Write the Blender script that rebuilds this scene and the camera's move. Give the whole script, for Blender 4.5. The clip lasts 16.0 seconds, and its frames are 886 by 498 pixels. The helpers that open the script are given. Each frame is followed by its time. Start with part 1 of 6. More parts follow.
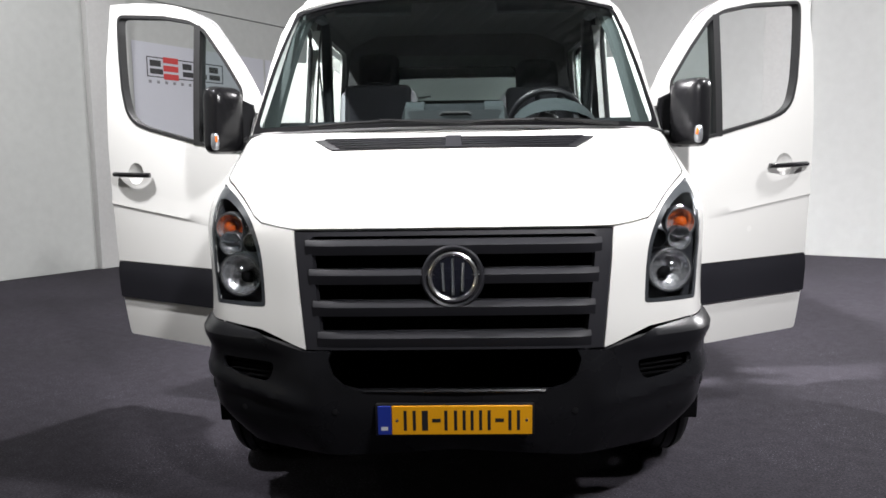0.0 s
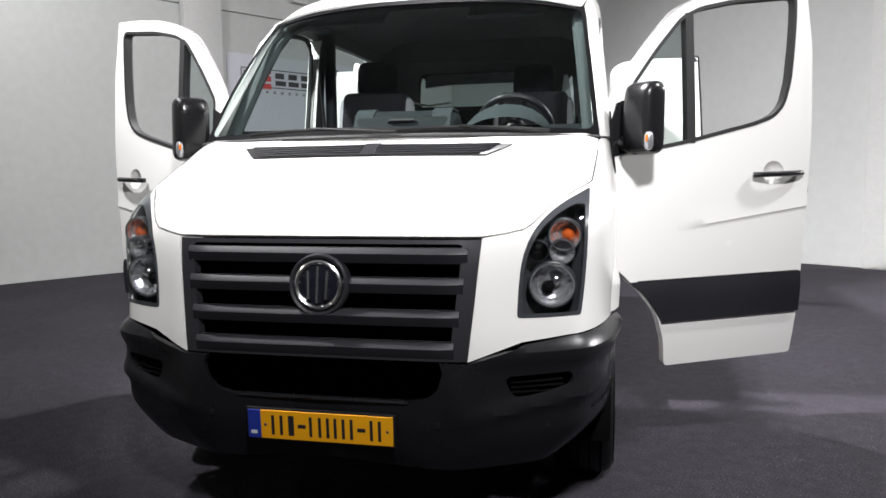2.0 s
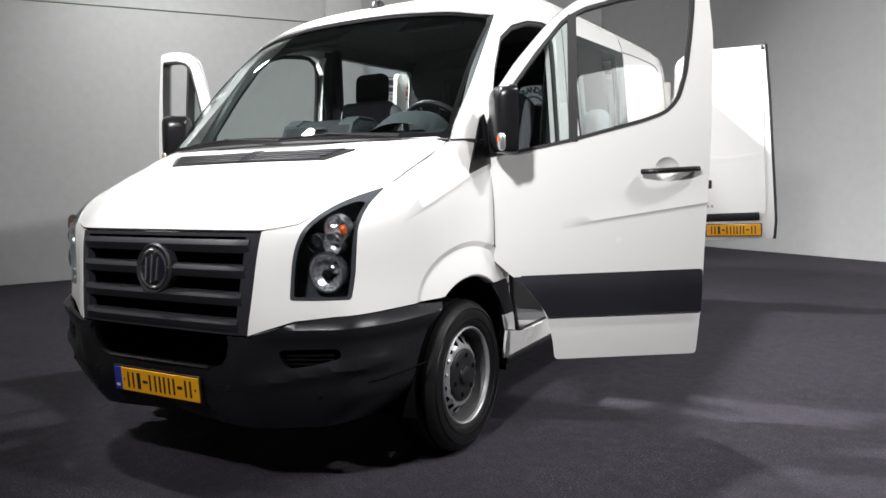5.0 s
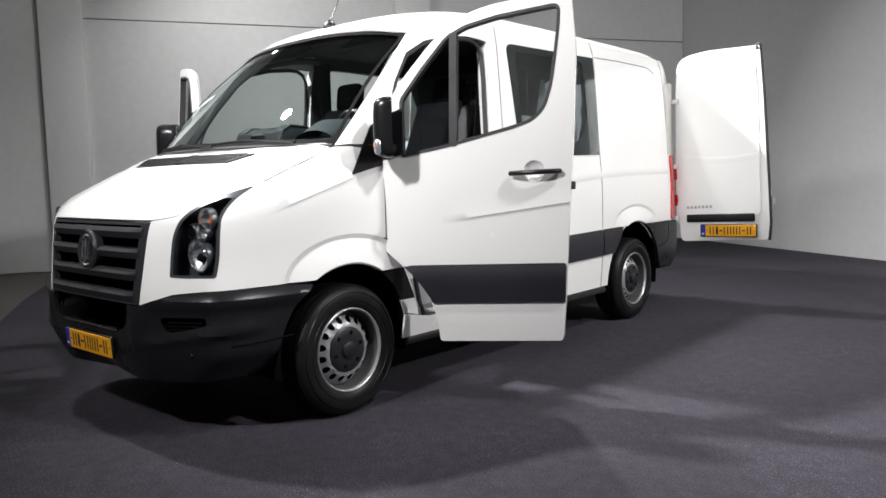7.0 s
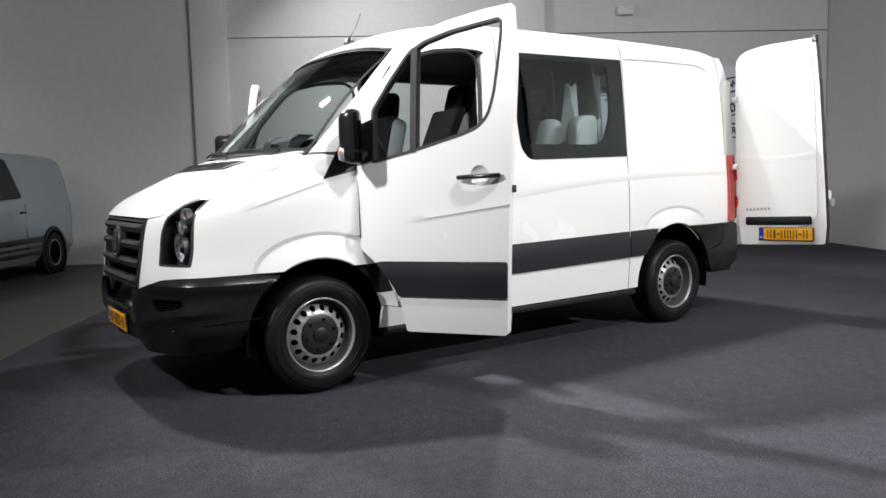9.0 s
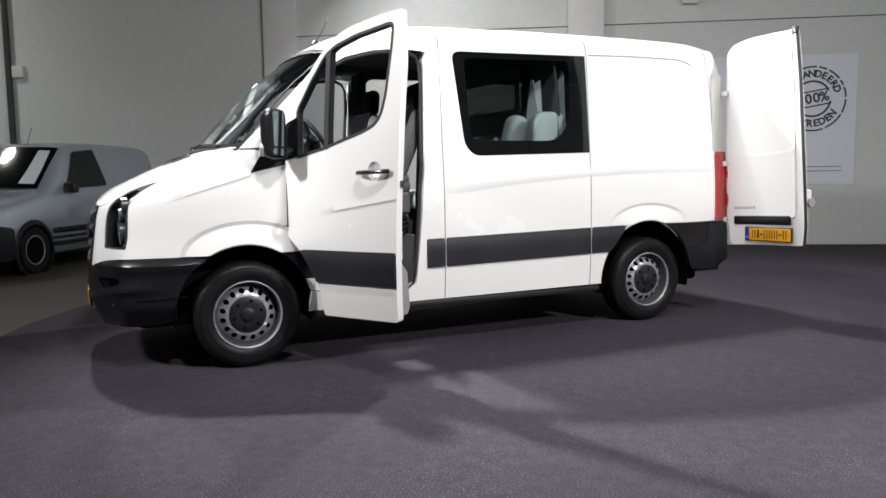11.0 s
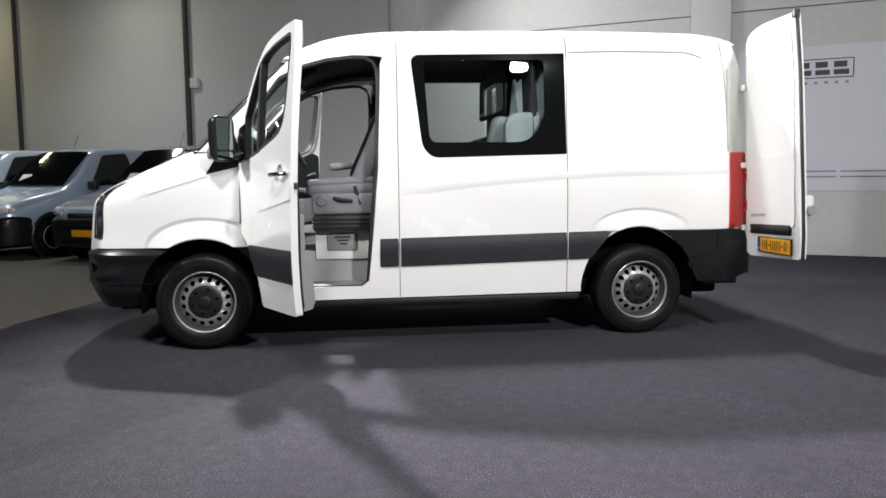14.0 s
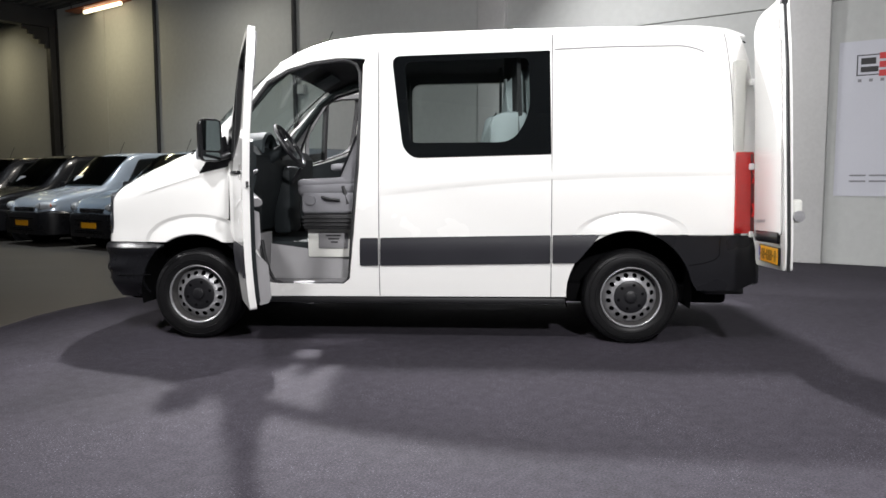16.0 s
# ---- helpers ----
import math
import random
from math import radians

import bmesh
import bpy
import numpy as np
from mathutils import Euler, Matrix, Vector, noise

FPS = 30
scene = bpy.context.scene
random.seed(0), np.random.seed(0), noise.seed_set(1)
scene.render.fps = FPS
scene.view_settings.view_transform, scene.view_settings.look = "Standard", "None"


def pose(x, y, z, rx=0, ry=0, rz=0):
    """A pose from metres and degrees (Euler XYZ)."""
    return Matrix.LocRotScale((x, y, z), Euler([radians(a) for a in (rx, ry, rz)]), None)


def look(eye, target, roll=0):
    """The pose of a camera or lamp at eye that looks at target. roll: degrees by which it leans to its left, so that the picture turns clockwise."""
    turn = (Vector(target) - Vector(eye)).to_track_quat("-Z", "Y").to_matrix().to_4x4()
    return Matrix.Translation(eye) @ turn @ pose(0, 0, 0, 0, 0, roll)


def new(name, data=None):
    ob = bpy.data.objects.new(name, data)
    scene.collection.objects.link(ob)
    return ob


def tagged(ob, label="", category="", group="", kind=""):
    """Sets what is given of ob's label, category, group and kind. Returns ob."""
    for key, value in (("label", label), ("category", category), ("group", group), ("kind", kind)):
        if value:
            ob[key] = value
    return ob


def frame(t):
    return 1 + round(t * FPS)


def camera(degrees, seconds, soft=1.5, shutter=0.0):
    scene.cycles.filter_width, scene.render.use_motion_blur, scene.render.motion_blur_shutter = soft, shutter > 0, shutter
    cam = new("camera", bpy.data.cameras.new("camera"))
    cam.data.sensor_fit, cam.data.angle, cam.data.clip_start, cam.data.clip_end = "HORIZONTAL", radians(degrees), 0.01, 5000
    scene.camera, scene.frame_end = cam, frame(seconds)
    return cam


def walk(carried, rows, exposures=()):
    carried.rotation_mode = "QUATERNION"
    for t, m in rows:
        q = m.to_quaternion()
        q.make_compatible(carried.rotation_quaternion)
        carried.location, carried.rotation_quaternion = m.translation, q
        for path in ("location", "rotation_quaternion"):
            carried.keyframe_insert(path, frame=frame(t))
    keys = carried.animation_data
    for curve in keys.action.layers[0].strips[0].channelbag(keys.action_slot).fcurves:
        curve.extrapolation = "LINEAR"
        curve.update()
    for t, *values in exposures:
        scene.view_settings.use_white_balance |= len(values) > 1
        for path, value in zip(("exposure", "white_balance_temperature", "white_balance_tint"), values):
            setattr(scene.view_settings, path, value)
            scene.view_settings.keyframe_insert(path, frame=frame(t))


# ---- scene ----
from mathutils.geometry import delaunay_2d_cdt

# ---- camera ----
cam = camera(61.5, 16.0, 1.6)
# seconds, place, yaw, pitch, roll
PATH = [
    (0, 0.039, -2.306, 1.260, 1.67, -6.19, -0.88),
    (0.5, 0.247, -2.290, 1.264, 4.18, -6.49, -1.18),
    (1, 0.461, -2.262, 1.265, 7.42, -6.06, -0.96),
    (1.5, 0.680, -2.223, 1.266, 9.64, -6.23, -0.87),
    (2, 0.911, -2.182, 1.266, 12.18, -5.76, -0.59),
    (2.5, 1.160, -2.130, 1.266, 11.81, -6.26, -0.32),
    (3, 1.382, -2.086, 1.265, 16.53, -6.14, -0.77),
    (3.5, 1.637, -2.033, 1.264, 20.28, -6.62, -1.01),
    (4, 1.919, -2.007, 1.261, 22.83, -6.41, -1.23),
    (6.5, 3.504, -1.687, 1.228, 39.52, -5.11, -1.45),
    (7, 3.835, -1.579, 1.229, 40.80, -5.41, -1.29),
    (7.5, 4.131, -1.441, 1.227, 43.24, -5.46, -1.00),
    (8, 4.388, -1.280, 1.223, 48.02, -5.13, -1.18),
    (10.5, 5.625, -0.113, 1.239, 62.31, -5.81, -1.07),
    (11, 5.796, 0.170, 1.230, 65.35, -5.70, -0.82),
    (11.5, 5.931, 0.474, 1.222, 67.43, -5.75, -0.97),
    (12, 6.041, 0.782, 1.218, 69.17, -5.60, -0.71),
    (12.5, 6.151, 1.071, 1.219, 72.93, -5.50, -1.00),
    (13, 6.241, 1.380, 1.220, 75.64, -5.80, -0.64),
    (13.5, 6.320, 1.695, 1.226, 78.81, -5.81, -0.52),
    (14, 6.393, 2.019, 1.232, 82.59, -5.62, -0.53),
    (14.5, 6.439, 2.353, 1.233, 85.18, -5.83, -0.13),
    (15, 6.455, 2.666, 1.224, 88.45, -5.65, -0.08),
    (15.5, 6.454, 2.968, 1.214, 91.75, -5.56, -0.48),
    (16, 6.416, 3.288, 1.204, 94.28, -5.30, -0.20),
]
walk(cam, [(t, pose(x, y, z, 90 + pitch, 0, yaw) @ pose(0, 0, 0, 0, 0, roll)) for t, x, y, z, yaw, pitch, roll in PATH],
     [(0, 0.15), (1, 0.2), (2, 0.08), (3, -0.03), (4, -0.09), (6.5, -0.12), (8, -0.08), (10.5, 0.0), (14, 0.02), (16, 0.08)])

# ---- light ----
world = bpy.data.worlds.new("world")
scene.world = world
world.use_nodes = True
world.node_tree.nodes["Background"].inputs["Color"].default_value = (0.5, 0.52, 0.55, 1)
world.node_tree.nodes["Background"].inputs["Strength"].default_value = 0.085


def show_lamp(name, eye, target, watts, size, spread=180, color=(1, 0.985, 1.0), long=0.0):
    """A hall floodlight hung above the show floor, and the fills added to it."""
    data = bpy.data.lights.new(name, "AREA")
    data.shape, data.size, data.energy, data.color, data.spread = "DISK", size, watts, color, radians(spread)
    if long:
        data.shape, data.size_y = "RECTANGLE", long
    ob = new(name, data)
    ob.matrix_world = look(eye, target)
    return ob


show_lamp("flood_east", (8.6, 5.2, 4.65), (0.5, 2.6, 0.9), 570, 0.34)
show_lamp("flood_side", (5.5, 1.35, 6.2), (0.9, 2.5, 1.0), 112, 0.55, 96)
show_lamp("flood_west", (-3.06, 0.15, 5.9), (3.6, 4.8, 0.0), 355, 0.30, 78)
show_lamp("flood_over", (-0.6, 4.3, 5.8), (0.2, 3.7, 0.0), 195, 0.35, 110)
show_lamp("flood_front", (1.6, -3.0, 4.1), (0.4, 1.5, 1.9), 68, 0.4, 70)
# Added fill that brightens the west wall; no such lamp is seen.
show_lamp("wall_fill", (-4.8, 3.6, 4.8), (-4.0, 6.6, 0.8), 88, 0.35, 165)
# The first stands at the strip light; the other two are added fills.
show_lamp("tube_and_fill", (-12.27, -7.96, 5.7), (-13.2, -7.4, 2.0), 45, 0.5, 180, (1, 0.87, 0.55))
show_lamp("tube_and_fill", (-15.56, -13.33, 5.7), (-16.4, -12.8, 2.0), 24, 0.5, 180, (1, 0.87, 0.55))
show_lamp("tube_and_fill", (-8.9, -3.3, 5.7), (-8.9, -3.3, 2.0), 60, 0.5, 180, (1, 0.95, 0.85))
# Unseen lamp added to brighten the parked row.
show_lamp("car_row_fill", (-6.5, -5.6, 5.7), (-7.5, -5.0, 1.0), 85, 0.5, 120, (0.9, 0.95, 1.0))

# ---- materials ----


def material(name, color, rough=0.5, metal=0.0, spread=0.12, grain=40.0, blotch=1.5, bump=0.1, coat=0.0, spec=0.5, rand=0.0):
    """A surface with variation at two scales and fine relief."""
    m = bpy.data.materials.new(name)
    m.use_nodes = True
    nt = m.node_tree
    b = nt.nodes["Principled BSDF"]
    co = nt.nodes.new("ShaderNodeTexCoord")
    fine, wide = nt.nodes.new("ShaderNodeTexNoise"), nt.nodes.new("ShaderNodeTexNoise")
    fine.inputs["Scale"].default_value, wide.inputs["Scale"].default_value = grain, blotch
    fine.inputs["Detail"].default_value, wide.inputs["Detail"].default_value = 6, 5
    for n_ in (fine, wide):
        nt.links.new(co.outputs["Object"], n_.inputs["Vector"])
    add = nt.nodes.new("ShaderNodeMath")
    add.operation = "ADD"
    nt.links.new(fine.outputs["Fac"], add.inputs[0])
    nt.links.new(wide.outputs["Fac"], add.inputs[1])
    ramp = nt.nodes.new("ShaderNodeMapRange")
    ramp.inputs["From Min"].default_value, ramp.inputs["From Max"].default_value = 0.6, 1.4
    ramp.inputs["To Min"].default_value, ramp.inputs["To Max"].default_value = 1 - spread, 1 + spread
    nt.links.new(add.outputs[0], ramp.inputs["Value"])
    src = ramp.outputs["Result"]
    if rand:
        info, r2, mul = nt.nodes.new("ShaderNodeObjectInfo"), nt.nodes.new("ShaderNodeMapRange"), nt.nodes.new("ShaderNodeMath")
        r2.inputs["To Min"].default_value, r2.inputs["To Max"].default_value = 1 - rand, 1 + rand
        nt.links.new(info.outputs["Random"], r2.inputs["Value"])
        mul.operation = "MULTIPLY"
        nt.links.new(src, mul.inputs[0])
        nt.links.new(r2.outputs["Result"], mul.inputs[1])
        src = mul.outputs[0]
    mix = nt.nodes.new("ShaderNodeVectorMath")
    mix.operation = "SCALE"
    mix.inputs[0].default_value = color
    nt.links.new(src, mix.inputs["Scale"])
    nt.links.new(mix.outputs[0], b.inputs["Base Color"])
    b.inputs["Metallic"].default_value = metal
    b.inputs["Coat Weight"].default_value = coat
    b.inputs["Coat Roughness"].default_value = 0.06
    b.inputs["Specular IOR Level"].default_value = spec
    rr = nt.nodes.new("ShaderNodeMapRange")
    rr.inputs["To Min"].default_value, rr.inputs["To Max"].default_value = max(0.02, rough * 0.82), min(1, rough * 1.2)
    nt.links.new(wide.outputs["Fac"], rr.inputs["Value"])
    nt.links.new(rr.outputs["Result"], b.inputs["Roughness"])
    if bump:
        bp = nt.nodes.new("ShaderNodeBump")
        bp.inputs["Strength"].default_value, bp.inputs["Distance"].default_value = bump, 0.01
        nt.links.new(fine.outputs["Fac"], bp.inputs["Height"])
        nt.links.new(bp.outputs["Normal"], b.inputs["Normal"])
    return m


def glass(name, color, rough=0.0, mix_fac=0.9):
    """Thin pane: mostly clear with a mirror-like gloss by Fresnel."""
    m = bpy.data.materials.new(name)
    m.use_nodes = True
    nt = m.node_tree
    nt.nodes.remove(nt.nodes["Principled BSDF"])
    tr, gl, fr, pw, mul, mx = (nt.nodes.new("ShaderNode" + k) for k in ("BsdfTransparent", "BsdfGlossy", "LayerWeight", "Math", "Math", "MixShader"))
    tr.inputs["Color"].default_value = (*color, 1)
    gl.inputs["Roughness"].default_value = rough
    gl.inputs["Color"].default_value = (0.9, 0.95, 0.95, 1)
    fr.inputs["Blend"].default_value = 0.5
    pw.operation, mul.operation = "POWER", "MULTIPLY_ADD"
    pw.inputs[1].default_value, mul.inputs[1].default_value, mul.inputs[2].default_value = 4.5, 0.85, 0.06
    nt.links.new(fr.outputs["Facing"], pw.inputs[0])
    nt.links.new(pw.outputs[0], mul.inputs[0])
    nt.links.new(mul.outputs[0], mx.inputs["Fac"])
    nt.links.new(tr.outputs[0], mx.inputs[1])
    nt.links.new(gl.outputs[0], mx.inputs[2])
    nt.links.new(mx.outputs[0], nt.nodes["Material Output"].inputs["Surface"])
    return m


def glow(name, color, strength):
    m = bpy.data.materials.new(name)
    m.use_nodes = True
    b = m.node_tree.nodes["Principled BSDF"]
    b.inputs["Base Color"].default_value = (*color, 1)
    b.inputs["Emission Color"].default_value = (*color, 1)
    b.inputs["Emission Strength"].default_value = strength
    return m


def carpet_cloth(name, color):
    """Needle-felt carpet: cloudy wear, fibre grain and pale flecks of lint."""
    m = material(name, color, 0.85, 0, 0.34, 14, 0.7, 0.0, 0, 0.15)
    nt = m.node_tree
    b = nt.nodes["Principled BSDF"]
    base = b.inputs["Base Color"].links[0].from_socket
    co = nt.nodes.new("ShaderNodeTexCoord")
    fibre, fleck, patch = (nt.nodes.new("ShaderNodeTexNoise") for _ in range(3))
    for n_, sc, de in ((fibre, 95, 4), (fleck, 120, 1), (patch, 1.6, 3)):
        n_.inputs["Scale"].default_value, n_.inputs["Detail"].default_value = sc, de
        nt.links.new(co.outputs["Object"], n_.inputs["Vector"])
    lift = nt.nodes.new("ShaderNodeMapRange")
    lift.inputs["From Min"].default_value, lift.inputs["From Max"].default_value = 0.3, 0.7
    lift.inputs["To Min"].default_value, lift.inputs["To Max"].default_value = 0.58, 1.42
    nt.links.new(fibre.outputs["Fac"], lift.inputs["Value"])
    spot = nt.nodes.new("ShaderNodeMapRange")
    spot.inputs["From Min"].default_value, spot.inputs["From Max"].default_value = 0.635, 0.70
    spot.inputs["To Min"].default_value, spot.inputs["To Max"].default_value = 0.0, 2.6
    nt.links.new(fleck.outputs["Fac"], spot.inputs["Value"])
    wear = nt.nodes.new("ShaderNodeMapRange")
    wear.inputs["From Min"].default_value, wear.inputs["From Max"].default_value = 0.42, 0.62
    nt.links.new(patch.outputs["Fac"], wear.inputs["Value"])
    add = nt.nodes.new("ShaderNodeMath")
    add.operation = "MULTIPLY_ADD"
    nt.links.new(spot.outputs["Result"], add.inputs[0])
    nt.links.new(wear.outputs["Result"], add.inputs[1])
    nt.links.new(lift.outputs["Result"], add.inputs[2])
    out = nt.nodes.new("ShaderNodeVectorMath")
    out.operation = "SCALE"
    nt.links.new(base, out.inputs[0])
    nt.links.new(add.outputs[0], out.inputs["Scale"])
    nt.links.new(out.outputs[0], b.inputs["Base Color"])
    bp = nt.nodes.new("ShaderNodeBump")
    bp.inputs["Strength"].default_value, bp.inputs["Distance"].default_value = 0.25, 0.006
    nt.links.new(fibre.outputs["Fac"], bp.inputs["Height"])
    nt.links.new(bp.outputs["Normal"], b.inputs["Normal"])
    return m


WHITE = material("white_paint", (0.745, 0.742, 0.720), 0.26, 0, 0.004, 300, 0.7, 0.0, 0.6)
WHITE_IN = material("white_primer", (0.62, 0.62, 0.58), 0.5, 0, 0.05, 80, 3.0, 0.03)
BLACK = material("black_plastic", (0.008, 0.008, 0.0095), 0.40, 0, 0.15, 400, 4.0, 0.06, 0, 0.4)
BUMPER = material("anthracite_plastic", (0.010, 0.0102, 0.012), 0.28, 0, 0.2, 350, 3.0, 0.05, 0, 0.28)
MOULDING = material("grey_black_moulding", (0.014, 0.014, 0.018), 0.45, 0, 0.15, 350, 3.0, 0.10, 0, 0.3)
GRILLE = material("grille_plastic", (0.021, 0.021, 0.025), 0.45, 0, 0.1, 350, 3.0, 0.06, 0, 0.22)
MATT = material("matt_grey_plastic", (0.02, 0.02, 0.023), 0.9, 0, 0.1, 300, 4.0, 0.0, 0, 0.04)
# Near-black for recesses, gaps and backings: their shade is put into the colour.
VOID = material("cavity_shade_black", (0.0045, 0.0045, 0.005), 0.9, 0, 0.1, 60, 3.0, 0.0, 0, 0.03)
RUBBER = material("tyre_rubber", (0.0075, 0.0075, 0.008), 0.42, 0, 0.3, 90, 8.0, 0.06, 0, 0.16)
SILL = material("black_sill_plastic", (0.012, 0.012, 0.013), 0.5, 0, 0.12, 200, 4.0, 0.05, 0, 0.3)
SEAL = material("rubber_seal", (0.012, 0.012, 0.013), 0.6, 0, 0.1, 90, 8.0, 0.0)
STEEL = material("silver_wheel_paint", (0.34, 0.34, 0.35), 0.36, 0.5, 0.16, 120, 6.0, 0.03)
WELL = material("dark_rim_steel", (0.075, 0.073, 0.072), 0.55, 0.4, 0.2, 60, 5.0, 0.03)
DARK_CHROME = material("dark_chrome", (0.26, 0.26, 0.27), 0.12, 1.0, 0.02, 60, 4.0, 0.0)
CHROME = material("chrome", (0.85, 0.85, 0.87), 0.2, 1.0, 0.02, 60, 4.0, 0.0)
FABRIC = material("grey_seat_fabric", (0.185, 0.185, 0.198), 0.9, 0, 0.14, 500, 5.0, 0.25)
FABRIC_DK = material("dark_seat_fabric", (0.010, 0.010, 0.012), 0.9, 0, 0.15, 500, 5.0, 0.2, 0, 0.1)
BENCH = material("pale_bench_cover", (0.27, 0.305, 0.31), 0.7, 0, 0.08, 200, 4.0, 0.1)
DASH = material("dash_plastic", (0.013, 0.016, 0.0175), 0.6, 0, 0.1, 400, 4.0, 0.1, 0, 0.12)
DASH_LT = material("dash_grey_plastic", (0.03, 0.037, 0.039), 0.6, 0, 0.08, 400, 4.0, 0.1, 0, 0.12)
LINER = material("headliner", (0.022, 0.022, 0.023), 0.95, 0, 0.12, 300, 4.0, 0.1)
TRIM_GREY = material("grey_step_trim", (0.205, 0.202, 0.207), 0.6, 0, 0.08, 300, 4.0, 0.08)
RED_LENS = material("red_lens", (0.55, 0.011, 0.010), 0.12, 0, 0.08, 120, 9.0, 0.03, 0.8)
RED_DARK = material("dark_red_lens", (0.10, 0.004, 0.004), 0.15, 0, 0.08, 120, 9.0, 0.03, 0.8)
AMBER = material("amber_bulb", (0.75, 0.16, 0.02), 0.15, 0, 0.1, 120, 9.0, 0.02, 0.6)
AMBER_DK = material("dark_amber_bulb", (0.50, 0.085, 0.012), 0.15, 0, 0.1, 120, 9.0, 0.02, 0.6)
REFLECTOR = material("lamp_reflector", (0.76, 0.77, 0.80), 0.2, 0.85, 0.1, 60, 30.0, 0.25)
LAMP_EDGE = material("lamp_lens_edge", (0.042, 0.045, 0.05), 0.3, 0, 0.1, 100, 6.0, 0.0, 0.3)
LAMP_BLACK = material("lamp_housing", (0.030, 0.032, 0.037), 0.3, 0, 0.1, 100, 6.0, 0.0, 0.3)
YELLOW = material("plate_yellow", (0.74, 0.335, 0.006), 0.35, 0, 0.05, 150, 5.0, 0.02)
BLUE = material("plate_blue", (0.014, 0.032, 0.26), 0.35, 0, 0.05, 150, 5.0, 0.0)
FRIT = material("black_glass_border", (0.0065, 0.0068, 0.0078), 0.06, 0, 0.05, 60, 3.0, 0.0, 0, 0.3)
FRIT_MATT = material("black_ceramic_border", (0.004, 0.004, 0.0046), 0.6, 0, 0.05, 60, 3.0, 0.0, 0, 0.03)
INK = material("black_ink", (0.012, 0.012, 0.014), 0.5, 0, 0.2, 60, 5.0, 0.0)
INK_PALE = material("faded_ink", (0.22, 0.22, 0.24), 0.6, 0, 0.3, 60, 5.0, 0.0)
RED_INK = material("red_print", (0.55, 0.03, 0.03), 0.5, 0, 0.08, 60, 5.0, 0.0)
WALL = material("painted_concrete", (0.505, 0.518, 0.503), 0.75, 0, 0.07, 9, 0.5, 0.03, 0, 0.3, 0.05)
WALL_LOW = material("plastered_wall", (0.55, 0.558, 0.548), 0.75, 0, 0.05, 9, 0.4, 0.03, 0, 0.3)
PILLAR = material("pilaster_paint", (0.56, 0.56, 0.55), 0.7, 0, 0.07, 25, 0.6, 0.08)
JOINT = material("joint_shadow_gap", (0.12, 0.12, 0.115), 0.9, 0, 0.2, 25, 2.0, 0.0)
IRON = material("dark_steel", (0.03, 0.03, 0.032), 0.55, 0.2, 0.2, 40, 3.0, 0.05)
SHEET = material("printed_sheet", (0.56, 0.57, 0.62), 0.5, 0, 0.03, 60, 1.0, 0.02, 0.0, 0.3)
CARPET = carpet_cloth("charcoal_carpet", (0.0335, 0.0305, 0.0385))
CONCRETE = material("worn_concrete", (0.054, 0.049, 0.042), 0.55, 0, 0.3, 30, 0.45, 0.1)
CEILING = material("dark_ceiling", (0.13, 0.135, 0.135), 0.8, 0, 0.2, 20, 0.6, 0.0)
GLASS = glass("clear_glass", (0.67, 0.745, 0.73))
GLASS_DK = glass("smoked_glass", (0.10, 0.135, 0.14), 0.09)
PILLAR_TRIM = material("grey_green_pillar_trim", (0.042, 0.052, 0.052), 0.7, 0, 0.06, 300, 4.0, 0.05, 0, 0.2)
LENS = glass("lamp_lens", (0.93, 0.95, 0.96))
MIRROR = material("mirror_glass", (0.24, 0.26, 0.27), 0.02, 1.0, 0.01, 30, 3.0, 0.0)
INDICATOR = material("indicator_reflector", (0.45, 0.46, 0.48), 0.22, 0.7, 0.1, 90, 20.0, 0.1)
ORANGE = material("orange_enamel", (0.35, 0.09, 0.03), 0.45, 0, 0.1, 60, 3.0, 0.02)
TUBE = glow("tube_light", (1.0, 0.9, 0.6), 3.0)
MIRROR_CASE = material("gloss_black_casing", (0.009, 0.009, 0.010), 0.24, 0, 0.12, 300, 4.0, 0.03, 0, 0.32)
BULKHEAD = material("bulkhead_plastic", (0.05, 0.056, 0.056), 0.75, 0, 0.12, 200, 3.0, 0.06, 0, 0.15)
CAR_LAMP = material("clear_headlamp", (0.52, 0.55, 0.58), 0.16, 0.15, 0.35, 60, 24.0, 0.3, 0.8)
DISC_DARK = material("emblem_ground", (0.012, 0.013, 0.02), 0.1, 0.3, 0.05, 60, 4.0, 0.0)

# ---- mesh helpers ----


def finish(bm, name, mat, parent=None, label="", m=None, smooth=35.0):
    me = bpy.data.meshes.new(name)
    bmesh.ops.recalc_face_normals(bm, faces=bm.faces) if smooth is not None and smooth < 0 else None
    bm.to_mesh(me)
    bm.free()
    if smooth is not None:
        me.shade_smooth()
        me.set_sharp_from_angle(angle=radians(abs(smooth)))
    me.materials.append(mat)
    ob = new(name, me)
    if m is not None:
        ob.matrix_world = m
    if parent is not None:
        ob.parent = parent
    if label:
        ob["label"] = label
    return ob


def part(name, bm, mat, parent, label="", m=None, smooth=35.0):
    if m is not None:
        bmesh.ops.transform(bm, matrix=m, verts=bm.verts)
    return finish(bm, name, mat, parent, label, None, smooth)


def thing(name, label, category, m=None, group="", kind=""):
    ob = new(name)
    ob.empty_display_size = 0.2
    if m is not None:
        ob.matrix_world = m
    return tagged(ob, label, category, group, kind)


